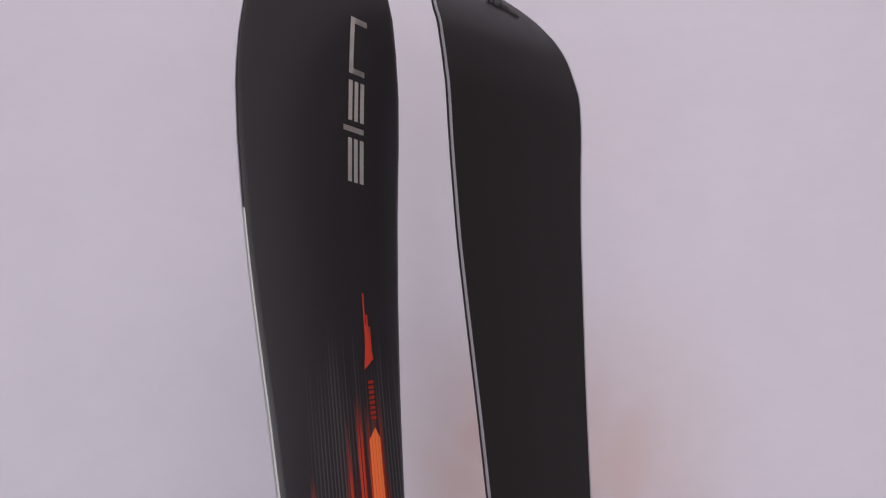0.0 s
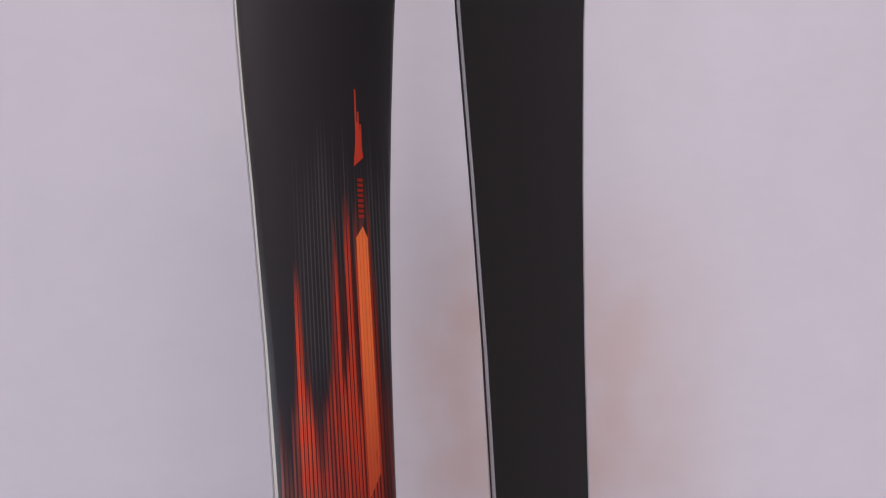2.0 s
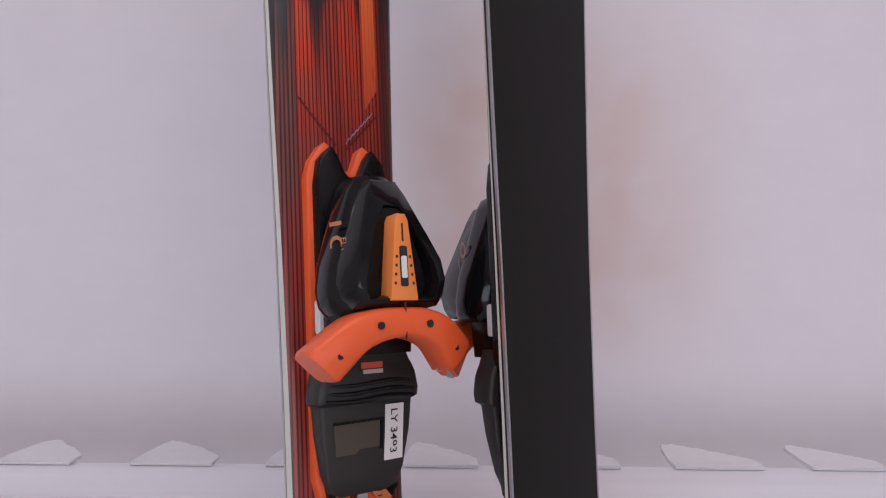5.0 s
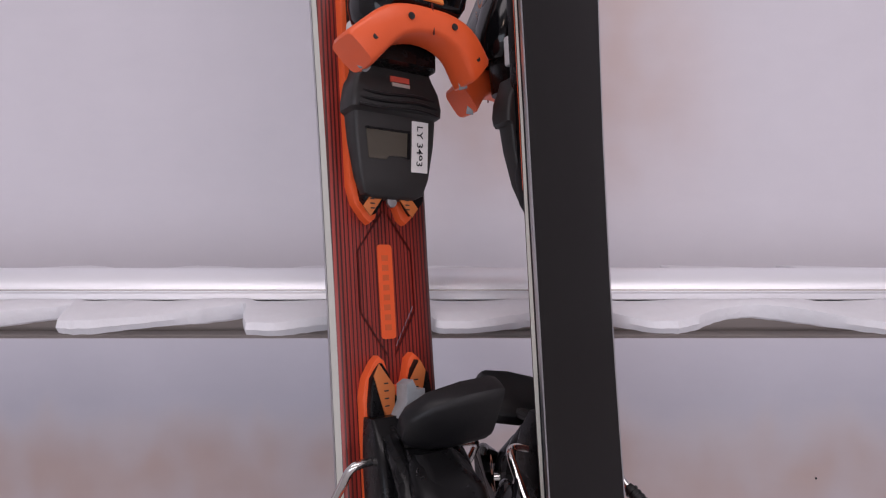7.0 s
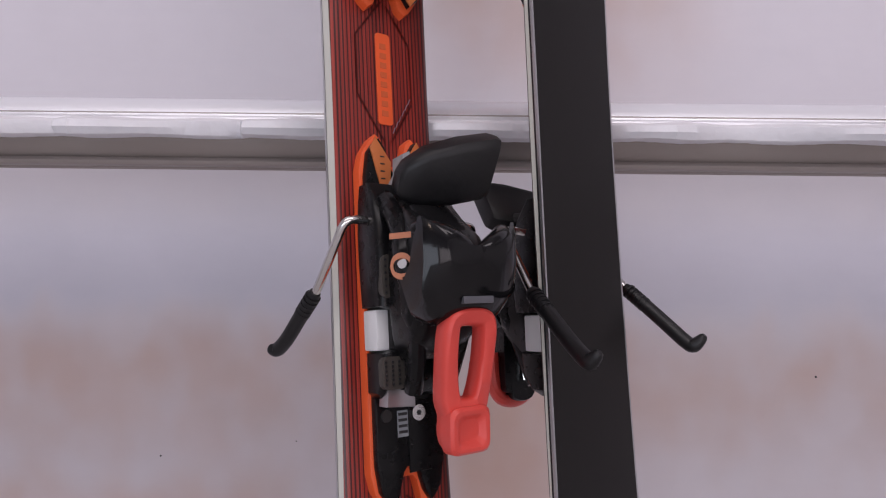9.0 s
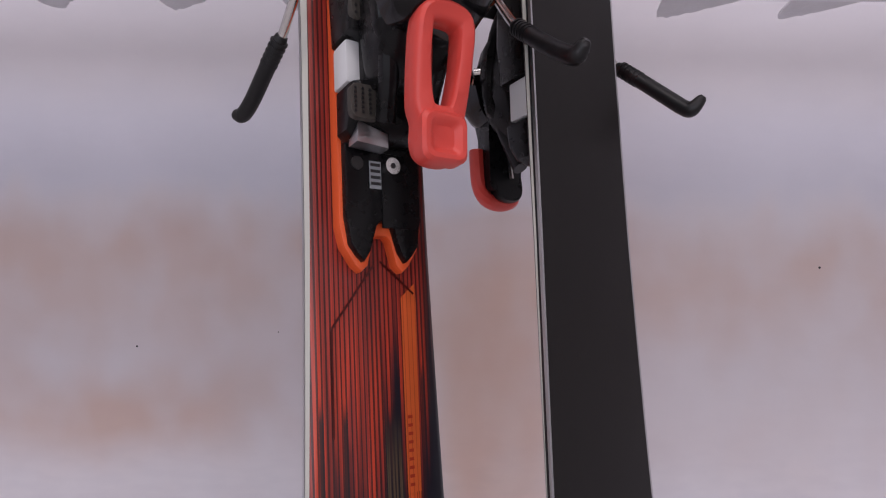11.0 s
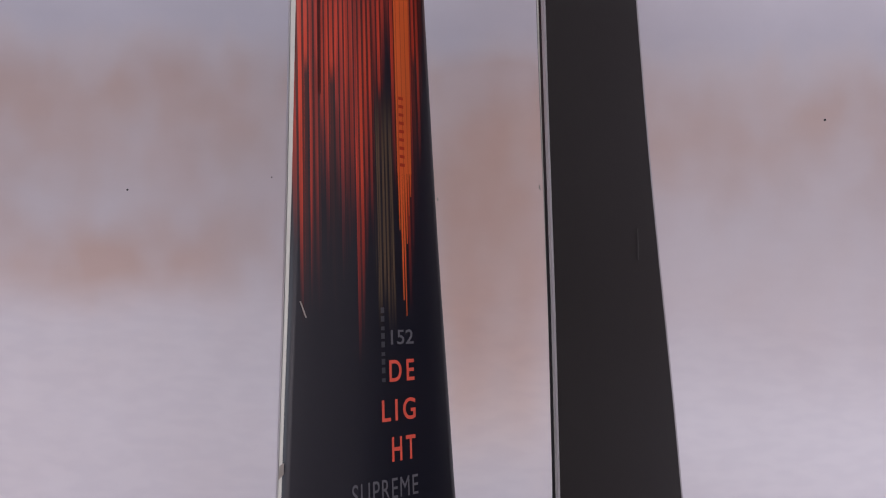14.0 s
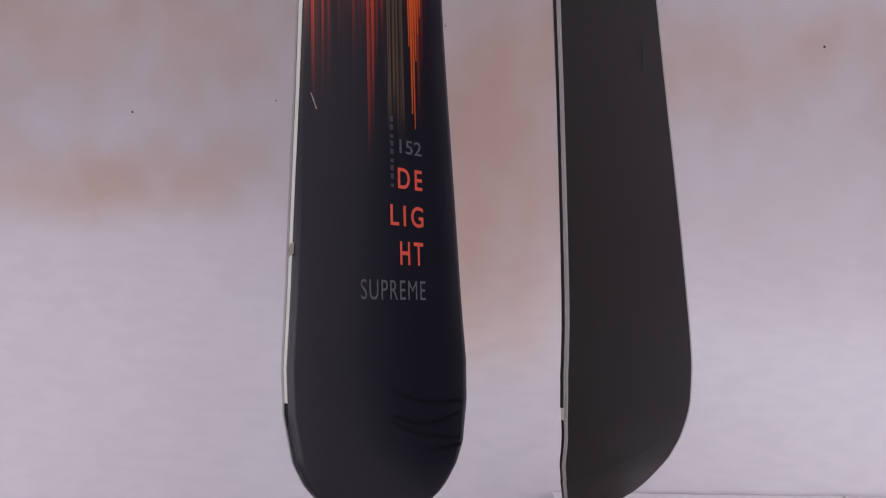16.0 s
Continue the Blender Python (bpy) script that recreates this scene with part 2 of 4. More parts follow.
def topsheet_material():
    """Black lacquer with red bands of fine dark pinstripes, ragged at both ends."""
    m = bpy.data.materials.new("topsheet_print")
    m.use_nodes = True
    nt = m.node_tree
    N, K = nt.nodes, nt.links
    b = N["Principled BSDF"]

    def math_(op, a, c=None, clamp=False):
        n = N.new("ShaderNodeMath")
        n.operation, n.use_clamp = op, clamp
        for i, v in enumerate((a, c)):
            if v is None:
                continue
            if isinstance(v, (int, float)):
                n.inputs[i].default_value = v
            else:
                K.new(v, n.inputs[i])
        return n.outputs[0]

    def ramp(v, a, c, lo=0.0, hi=1.0, smooth=True):
        n = N.new("ShaderNodeMapRange")
        n.interpolation_type = "SMOOTHSTEP" if smooth else "LINEAR"
        n.inputs["From Min"].default_value, n.inputs["From Max"].default_value = a, c
        n.inputs["To Min"].default_value, n.inputs["To Max"].default_value = lo, hi
        K.new(v, n.inputs["Value"])
        return n.outputs["Result"]

    def mix(f, a, c):
        n = N.new("ShaderNodeMix")
        n.data_type = "RGBA"
        K.new(f, n.inputs[0])
        for i, v in ((6, a), (7, c)):
            if isinstance(v, tuple):
                n.inputs[i].default_value = (*v, 1)
            else:
                K.new(v, n.inputs[i])
        return n.outputs[2]

    tc = N.new("ShaderNodeTexCoord")
    sx = N.new("ShaderNodeSeparateXYZ")
    K.new(tc.outputs["Object"], sx.inputs[0])
    u, s = sx.outputs[0], sx.outputs[2]
    cell = math_("DIVIDE", u, 0.00275)
    idx = math_("FLOOR", cell)
    fr = math_("FRACT", cell)
    wn = N.new("ShaderNodeTexWhiteNoise")
    wn.noise_dimensions = "1D"
    K.new(idx, wn.inputs["W"])
    rnd = wn.outputs["Value"]
    # streaks: noise drawn out along the ski
    mp = N.new("ShaderNodeMapping")
    mp.inputs["Scale"].default_value = (150, 0, 7)
    K.new(tc.outputs["Object"], mp.inputs[0])
    st = N.new("ShaderNodeTexNoise")
    st.inputs["Scale"].default_value, st.inputs["Detail"].default_value = 1.0, 3
    K.new(mp.outputs[0], st.inputs[0])
    streak = st.outputs[0]
    mp2 = N.new("ShaderNodeMapping")
    mp2.inputs["Scale"].default_value = (900, 0, 5)
    K.new(tc.outputs["Object"], mp2.inputs[0])
    hair = N.new("ShaderNodeTexNoise")
    hair.inputs["Scale"].default_value, hair.inputs["Detail"].default_value = 1.0, 2
    K.new(mp2.outputs[0], hair.inputs[0])
    jit = math_("ADD", math_("MULTIPLY", math_("SUBTRACT", rnd, 0.5), 0.05), math_("MULTIPLY", math_("SUBTRACT", streak, 0.5), 0.16))
    sj = math_("ADD", s, jit)
    # the bands end stripe by stripe: an outline across the ski, jittered for each stripe

    def outline(stops, lo, hi):
        n = N.new("ShaderNodeValToRGB")
        n.color_ramp.interpolation = "LINEAR"
        el = n.color_ramp.elements
        for k, (p, v) in enumerate(stops):
            e = el[k] if k < 2 else el.new(0.5)
            e.position = (p + 0.045) / 0.09
        for k, (p, v) in enumerate(sorted(stops)):
            el[k].position = (p + 0.045) / 0.09
            el[k].color = ((v - lo) / (hi - lo),) * 3 + (1,)
        K.new(ramp(u, -0.045, 0.045, smooth=False), n.inputs[0])
        return math_("ADD", math_("MULTIPLY", n.outputs[0], hi - lo), lo)

    wn2 = N.new("ShaderNodeTexWhiteNoise")
    wn2.noise_dimensions = "1D"
    K.new(math_("ADD", idx, 37.5), wn2.inputs["W"])
    rnd2 = wn2.outputs["Value"]
    top_end = outline(((-0.040, 0.96), (-0.031, 0.985), (-0.0275, 1.065), (-0.020, 1.055), (-0.0165, 1.00), (-0.0115, 0.975), (-0.0035, 1.005), (0.0015, 1.085), (0.017, 1.125), (0.030, 1.12), (0.038, 1.02)), 0.9, 1.2)
    up = math_("SUBTRACT", sj, top_end)
    top_on = ramp(up, -0.035, 0.035, 1, 0)
    low_end = outline(((-0.045, 0.25), (-0.036, 0.245), (-0.026, 0.225), (-0.018, 0.225), (-0.008, 0.205), (0.0, 0.27), (0.012, 0.30), (0.018, 0.23), (0.026, 0.27), (0.033, 0.33), (0.042, 0.36)), 0.15, 0.40)
    low_at = math_("ADD", low_end, math_("SUBTRACT", math_("MULTIPLY", math_("POWER", rnd2, 2.0), 0.085), 0.022))
    low_on = ramp(math_("SUBTRACT", math_("ADD", s, math_("MULTIPLY", jit, 0.6)), low_at), -0.045, 0.065, 0, 1)
    on = math_("MULTIPLY", top_on, low_on)
    # dark runs that break single stripes near both ends
    run = math_("MULTIPLY", ramp(rnd, 0.62, 0.70), math_("ADD", ramp(math_("ADD", s, math_("MULTIPLY", rnd2, 0.06)), 0.335, 0.350, 1, 0), ramp(math_("SUBTRACT", s, math_("MULTIPLY", rnd2, 0.05)), 0.975, 1.005)))
    # bright and dull bands across
    bright = ramp(streak, 0.40, 0.60)
    left_band = math_("MULTIPLY", ramp(u, -0.029, -0.0272), ramp(u, -0.0185, -0.0165, 1, 0))
    right_band = math_("MULTIPLY", ramp(u, 0.0005, 0.003), ramp(u, 0.033, 0.037, 1, 0))
    ends = ramp(math_("ABSOLUTE", math_("SUBTRACT", s, 0.65)), 0.24, 0.36)
    hot = math_("MULTIPLY", math_("MAXIMUM", math_("MULTIPLY", bright, 0.75), math_("MULTIPLY", math_("ADD", left_band, math_("MULTIPLY", right_band, 0.55)), ramp(s, 0.6, 0.95))), ends)
    red = mix(hot, (0.270, 0.032, 0.024), (0.64, 0.060, 0.020))
    # the field outside the chevron is duller and browner by the plates
    side = math_("MULTIPLY", ramp(u, -0.030, -0.0278, 1, 0), math_("MULTIPLY", ramp(s, 0.84, 0.90), ramp(s, 0.97, 1.03, 1, 0)))
    red = mix(math_("MULTIPLY", side, 0.75), red, (0.135, 0.048, 0.042))
    edge_dark = ramp(u, 0.027, 0.036, 1.0, 0.30)
    hv = ramp(hair.outputs[0], 0.3, 0.7, 0.72, 1.22)
    sc = N.new("ShaderNodeVectorMath")
    sc.operation = "SCALE"
    K.new(red, sc.inputs[0])
    K.new(math_("MULTIPLY", hv, edge_dark), sc.inputs["Scale"])
    wide = ramp(rnd2, 0.0, 1.0, 0.50, 0.68)
    line = math_("MULTIPLY", math_("GREATER_THAN", fr, wide), ramp(fr, 0.94, 1.0, 1, 0))
    lined = mix(math_("MULTIPLY", line, 0.84), sc.outputs[0], (0.014, 0.008, 0.009))
    lined = mix(math_("MULTIPLY", run, 0.9), lined, (0.012, 0.011, 0.014))
    # grey hairlines on the black near the upper start of the bands, olive ones beside the lower stripe
    grey = math_("MULTIPLY", math_("MULTIPLY", ramp(s, 1.00, 1.06), ramp(math_("ADD", s, math_("MULTIPLY", rnd, 0.05)), 1.15, 1.22, 1, 0)), math_("MULTIPLY", line, ramp(u, -0.030, -0.015)))
    # the black pales towards the tip: reflected room sheen put into the colour
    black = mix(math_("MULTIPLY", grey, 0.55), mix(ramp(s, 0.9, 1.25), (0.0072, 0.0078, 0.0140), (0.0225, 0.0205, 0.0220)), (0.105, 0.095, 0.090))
    olive = math_("MULTIPLY", math_("MULTIPLY", ramp(u, 0.0005, 0.003), ramp(u, 0.0125, 0.0145, 1, 0)), math_("MULTIPLY", math_("MULTIPLY", ramp(math_("ADD", s, math_("MULTIPLY", rnd2, 0.03)), 0.205, 0.235), ramp(s, 0.27, 0.31, 1, 0)), ramp(hair.outputs[0], 0.42, 0.58)))
    black = mix(math_("MULTIPLY", olive, 0.8), black, (0.105, 0.070, 0.040))
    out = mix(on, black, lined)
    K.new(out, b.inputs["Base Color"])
    b.inputs["Roughness"].default_value = 0.33
    b.inputs["Specular IOR Level"].default_value = 0.42
    b.inputs["Coat Weight"].default_value = 0.12
    b.inputs["Coat Roughness"].default_value = 0.2
    bp = N.new("ShaderNodeBump")
    bp.inputs["Strength"].default_value, bp.inputs["Distance"].default_value = 0.12, 0.0004
    K.new(math_("MULTIPLY", line, on), bp.inputs["Height"])
    K.new(bp.outputs[0], b.inputs["Normal"])
    return m


TOPSHEET = topsheet_material()

# ---- mesh helpers ----


def obj(name, bm, mat, parent=None, label="", smooth=True):
    bmesh.ops.recalc_face_normals(bm, faces=bm.faces[:])
    me = bpy.data.meshes.new(name)
    bm.to_mesh(me)
    bm.free()
    me.materials.append(mat)
    if smooth:
        me.shade_smooth()
        me.set_sharp_from_angle(angle=radians(38))
    ob = new(name, me)
    ob.parent = parent
    if label:
        tagged(ob, label)
    return ob


def part(name, bm, mat, parent, label=""):
    return obj(name, bm, mat, parent, label)


def box(x0, x1, y0, y1, z0, z1, bevel=0.0):
    bm = bmesh.new()
    bmesh.ops.create_cube(bm, size=1)
    for v in bm.verts:
        v.co = Vector(((x0 + x1) / 2 + v.co.x * (x1 - x0), (y0 + y1) / 2 + v.co.y * (y1 - y0), (z0 + z1) / 2 + v.co.z * (z1 - z0)))
    if bevel:
        bmesh.ops.bevel(bm, geom=bm.edges[:], offset=bevel, segments=2, affect="EDGES", profile=0.6)
    return bm


def slab(outline, y0, y1, bevel=0.0, seg=2):
    """A plate with an outline in x, z between two depths y."""
    bm = bmesh.new()
    f = bm.faces.new([bm.verts.new((x, y0, z)) for x, z in outline])
    ext = bmesh.ops.extrude_face_region(bm, geom=[f])
    bmesh.ops.translate(bm, verts=[v for v in ext["geom"] if isinstance(v, bmesh.types.BMVert)], vec=(0, y1 - y0, 0))
    if bevel:
        es = [e for e in bm.edges if abs(e.verts[0].co.y - y1) < 1e-7 and abs(e.verts[1].co.y - y1) < 1e-7]
        bmesh.ops.bevel(bm, geom=es, offset=bevel, segments=seg, affect="EDGES", profile=0.6)
    return bm


def join(*bms):
    out = bms[0]
    for other in bms[1:]:
        me = bpy.data.meshes.new("tmp")
        other.to_mesh(me)
        other.free()
        out.from_mesh(me)
        bpy.data.meshes.remove(me)
    return out


def loft(rings, closed=True):
    bm = bmesh.new()
    rows = [[bm.verts.new(p) for p in r] for r in rings]
    n = len(rows[0])
    for a, b in zip(rows, rows[1:]):
        for i in range(n if closed else n - 1):
            j = (i + 1) % n
            bm.faces.new((a[i], a[j], b[j], b[i]))
    if closed:
        bm.faces.new(rows[0])
        bm.faces.new(rows[-1])
    return bm


def round_ring(cx, hw, h0, h1, z, r=0.4, n=5, shear=0.0):
    """A rounded rectangle across the ski at z: half width hw, from height h0 to h1 over the topsheet."""
    rad = r * min(hw, (h1 - h0) / 2)
    pts = []
    for qx, qh, a0 in ((hw - rad, h1 - rad, 0), (-hw + rad, h1 - rad, 90), (-hw + rad, h0 + rad, 180), (hw - rad, h0 + rad, 270)):
        for i in range(n):
            a = radians(a0 + 90 * i / (n - 1))
            h = qh + rad * math.sin(a)
            pts.append((cx + qx + rad * math.cos(a) + shear * h, -h, z))
    return pts


def tube(path, r, n=10):
    """A round bar along a path of points."""
    P = [Vector(p) for p in path]
    rings = []
    up = Vector((0.3, 0.8, 0.5)).normalized()
    for i, p in enumerate(P):
        d = (P[min(i + 1, len(P) - 1)] - P[max(i - 1, 0)]).normalized()
        a = (up - d * up.dot(d)).normalized()
        c = d.cross(a)
        rr = r[i] if isinstance(r, (list, tuple)) else r
        rings.append([p + (a * math.cos(2 * math.pi * k / n) + c * math.sin(2 * math.pi * k / n)) * rr for k in range(n)])
    return loft(rings)


def smooth_path(pts, n=6):
    P = [Vector(p) for p in pts]
    out = []
    for i in range(len(P) - 1):
        a, b, c, d = P[max(i - 1, 0)], P[i], P[i + 1], P[min(i + 2, len(P) - 1)]
        for k in range(n):
            t = k / n
            out.append(0.5 * ((2 * b) + (c - a) * t + (2 * a - 5 * b + 4 * c - d) * t * t + (3 * b - a - 3 * c + d) * t ** 3))
    return out + [P[-1]]


def disc(x, y, z, r, depth=0.001, n=16):
    return slab([(x + r * math.cos(2 * math.pi * i / n), z + r * math.sin(2 * math.pi * i / n)) for i in range(n)], y, y - depth)


def words(name, text, x0, x1, z0, z1, y, mat, parent, turn=0, label="", weight=0.0, gap=1.0):
    """Flat lettering fitted into a box on the plane y, read along x, or turned."""
    cu = bpy.data.curves.new("text", "FONT")
    cu.body = text
    cu.offset = weight
    cu.space_character = gap
    tmp = new("text", cu)
    bpy.context.view_layer.update()
    me = bpy.data.meshes.new_from_object(tmp.evaluated_get(bpy.context.evaluated_depsgraph_get()))
    bpy.data.objects.remove(tmp)
    bpy.data.curves.remove(cu)
    co = [Vector((v.co.x, v.co.y)) for v in me.vertices]
    if turn == -90:
        co = [Vector((c.y, -c.x)) for c in co]
    if turn == 90:
        co = [Vector((-c.y, c.x)) for c in co]
    ax, bx = min(c.x for c in co), max(c.x for c in co)
    az, bz = min(c.y for c in co), max(c.y for c in co)
    for v, c in zip(me.vertices, co):
        v.co = (x0 + (c.x - ax) / (bx - ax) * (x1 - x0), y, z0 + (c.y - az) / (bz - az) * (z1 - z0))
    me.name = name
    me.materials.clear()
    me.materials.append(mat)
    ob = new(name, me)
    ob.parent = parent
    if label:
        tagged(ob, label)
    return ob


def interp(x, xs, ys):
    return float(np.interp(x, xs, ys))


# ---- the setting ----
WALL_Y = 0.382
tagged(obj("wall_north", box(-3.0, 3.0, WALL_Y, WALL_Y + 0.1, -0.9, 2.9), WALL), "smooth pale lilac-grey painted display wall", "wall", kind="structure")
tagged(obj("wall_west", box(-3.1, -3.0, -5, WALL_Y + 0.1, -0.9, 2.9), ROOM), "plain light wall of the shop", "wall", kind="structure")
tagged(obj("wall_east", box(3.0, 3.1, -5, WALL_Y + 0.1, -0.9, 2.9), ROOM), "plain light wall of the shop", "wall", kind="structure")
tagged(obj("wall_south", box(-3.1, 3.1, -5.1, -5, -0.9, 2.9), ROOM), "plain light wall of the shop", "wall", kind="structure")
tagged(obj("ceiling", box(-3.1, 3.1, -5.1, WALL_Y + 0.1, 2.9, 3.0), ROOM), "plain light ceiling of the shop", "ceiling", kind="structure")
tagged(obj("floor", box(-3.0, 3.0, -5.0, WALL_Y, -0.6, -0.45), FLOOR), "plain grey shop floor", "floor", kind="structure")
plinth = tagged(obj("plinth", box(-0.035, 0.26, -0.24, -0.047, -0.45, 0.0, 0.003), FLOOR), "plain grey plinth under the skis", "plinth", kind="structure")

# wall marks
for x, z, r in ((-0.3343, 0.2809, 0.0012), (0.4593, 0.3846, 0.0014), (-0.17, 0.30, 0.0008)):
    tagged(obj("wall_speck", disc(x, WALL_Y, z, r, 0.0006, 8), INK), "tiny dark speck on the pale wall", "speck", group="specks on the wall")


def ledge(dz, shelf):
    """A broad metal rail across the shop: a flat top, a rounded nose and a lower lip; the lower one carries a shelf to the wall."""
    root = new("wall_ledge")
    root.location = (0, 0, dz)
    run = (-2.998, 2.998)
    if shelf:
        back = [(WALL_Y, 0.640), (WALL_Y, 0.645), (0.243, 0.645), (0.243, 0.640)]
        part("shelf", loft([[(x, y, z) for y, z in back] for x in run]), LEDGE, root, "matte grey flat shelf")
    prof = [(0.238, 0.6395), (0.238, 0.641), (0.235, 0.6445), (0.150, 0.6455), (0.147, 0.6435), (0.144, 0.6455)]
    for i in range(10):
        a = radians(100 + 72 * i / 9)
        prof.append((0.116 + 0.029 * math.cos(a), 0.6255 + 0.028 * math.sin(a)))
    prof += [(0.092, 0.6280), (0.120, 0.6240), (0.150, 0.6390)]
    part("nose", loft([[(x, y, z) for y, z in prof] for x in run]), ALU, root, "rounded brushed aluminium nose")
    part("nose_groove", loft([[(x, y, z) for y, z in ((0.0866, 0.6362), (0.0872, 0.6362), (0.0872, 0.6372), (0.0866, 0.6372))] for x in run]), LIP, root)
    lip = [(0.118, 0.6225), (0.0925, 0.6272)]
    for i in range(9):
        a = radians(178 + 72 * i / 8)
        lip.append((0.116 + 0.028 * math.cos(a), 0.6255 + 0.027 * math.sin(a)))
    lip += [(0.112, 0.5985), (0.135, 0.600), (0.137, 0.606), (0.136, 0.6225)]
    part("lip", loft([[(x, y, z) for y, z in lip] for x in run]), LIP, root, "grey-brown lower lip")
    for yb in (0.101, 0.124):
        bead = [(yb + 0.0050 * math.cos(radians(q)), 0.6008 + 0.0036 * math.sin(radians(q))) for q in range(0, 360, 30)]
        part("lip_bead", loft([[(x, y, z) for y, z in bead] for x in run]), LIP, root, "rounded grey bead under the nose")
    return root


tagged(ledge(0, False), "metal ledge rail with a rounded aluminium nose", "ledge", kind="structure")
tagged(ledge(-0.862, True), "lower wall ledge with a rounded aluminium nose", "ledge", kind="structure")


def snow_patch(x0, w, seed, dz=0.0):
    """A thin wedge of cotton snow reaching back over the ledge: steep at one end, running out at the other."""
    rng = random.Random(seed)
    out = [(x0, 0.226)]
    n = 16
    for i in range(n + 1):
        t = i / n
        prof = min(1, t / 0.10) ** 0.6 * (1 - max(0, t - 0.28) / 0.72) ** 0.9
        out.append((x0 + w * t, 0.246 + 0.052 * prof * (1 + 0.14 * (rng.random() - 0.5)) + 0.002))
    out.append((x0 + w, 0.226))
    bm = bmesh.new()
    lo = [bm.verts.new((x, y, 0.6452)) for x, y in out]
    hi = [bm.verts.new((x + 0.001 * rng.random(), y - 0.0015, 0.6482)) for x, y in out]
    bm.faces.new(lo)
    bm.faces.new(hi)
    for i in range(len(lo)):
        j = (i + 1) % len(lo)
        bm.faces.new((lo[i], lo[j], hi[j], hi[i]))
    ob = obj("snow_patch", bm, SNOW)
    ob.location.z = dz
    return tagged(ob, "thin wedge of white artificial snow reaching back over the ledge", "snow", group="snow on the ledge")


for i in range(14):
    snow_patch(-0.400 - 3 * 0.127 + i * 0.1265, 0.070 + 0.006 * (i % 3), 40 + i)


def snow_tongue(x0, x1, drops, seed, wave=False):
    """A mat of cotton snow on the nose, its scalloped edge reaching out to the front."""
    rng = random.Random(seed)
    rings = []
    n = max(8, int((x1 - x0) / 0.004))
    for i in range(n + 1):
        x = x0 + (x1 - x0) * i / n
        d = 0.0
        for c, w, h in drops:
            t = (x - c) / w
            d = max(d, h * math.sin(min(1, max(0, (t + 0.04) / 0.14)) * math.pi / 2) * max(0, 1 - max(0, t - 0.25) / 0.78) ** 0.8 if t > -0.04 else 0)
        d = 0.030 + 0.026 * math.cos(2 * math.pi * (x - 0.163) / 0.143) + 0.005 * math.sin(x * 61) if wave else d
        d = 0.008 + d + 0.0022 * (rng.random() - 0.5)
        th = 0.0070 + 0.0006 * math.sin(x * 83 + seed) + 0.0005 * rng.random()
        root = Vector((x, 0.0885, 0.6245))
        way = Vector((0, -0.987, -0.160))
        nrm = Vector((0, -0.160, 0.987))
        ring = []
        for k in range(12):
            a = 2 * math.pi * k / 12
            ca, sa = -math.cos(a), math.sin(a)
            ring.append(root + way * (d / 2 + d / 2 * math.copysign(abs(ca) ** 0.7, ca)) + nrm * (th * math.copysign(abs(sa) ** 0.6, sa)))
        rings.append(ring)
    ob = obj("snow_fringe", loft(rings), SNOW)
    return tagged(ob, "scalloped mat of white artificial snow along the ledge nose", "snow", group="snow along the nose")


DROPS = [(-0.666 + 0.131 * k, 0.130, 0.058 - 0.004 * (k % 2)) for k in range(10)]
snow_tongue(-0.75, 0.105, DROPS, 3)
snow_tongue(0.105, 0.75, DROPS, 5, True)


def snow_drift(x0, x1, za, zb, mat, label):
    """A low bank lying on the lower ledge against the wall."""
    rng = random.Random(9)
    rings = []
    for i in range(21):
        t = i / 20
        x, h = x0 + (x1 - x0) * t, za + (zb - za) * t + 0.0012 * rng.random()
        rings.append([(x, 0.30, -0.2168), (x, 0.31, h - 0.012), (x, 0.33, h - 0.003), (x, 0.352, h), (x, 0.378, h), (x, 0.378, -0.2168)])
    return tagged(obj("snow_bank", loft(rings), mat), label, "snow", group="snow on the lower ledge")


snow_drift(0.16, 0.487, -0.134, -0.128, SNOW, "low bank of white artificial snow on the lower ledge")
snow_drift(0.489, 0.95, -0.127, -0.122, LEDGE, "low grey bank on the lower ledge")

# ---- skis ----
WS = [0.003, 0.005, 0.009, 0.013, 0.02, 0.03, 0.05, 0.07, 0.10, 0.15, 0.20, 0.25, 0.30, 0.35, 0.40, 0.50, 0.60, 0.65, 0.75, 0.85, 0.95, 1.0, 1.05, 1.10, 1.15, 1.20, 1.25, 1.30, 1.34, 1.38, 1.41, 1.435, 1.455, 1.47, 1.48, 1.487, 1.49]
WV = [0.030, 0.046, 0.060, 0.068, 0.080, 0.090, 0.0975, 0.099, 0.0955, 0.0914, 0.0868, 0.083, 0.080, 0.0772, 0.0748, 0.0725, 0.0716, 0.072, 0.0745, 0.079, 0.0855, 0.0885, 0.092, 0.0975, 0.103, 0.110, 0.117, 0.123, 0.127, 0.128, 0.123, 0.115, 0.102, 0.085, 0.066, 0.042, 0.020]
TS = [0.0, 0.1, 0.35, 0.6, 0.85, 1.1, 1.35, 1.49]
TV = [0.005, 0.0065, 0.0095, 0.0128, 0.0105, 0.0075, 0.0055, 0.0045]


def stations(first, last):
    z = first
    out = []
    while z < last:
        out.append(z)
        z += 0.0025 if z < 0.08 or z > last - 0.1 else 0.012
    return out + [last]


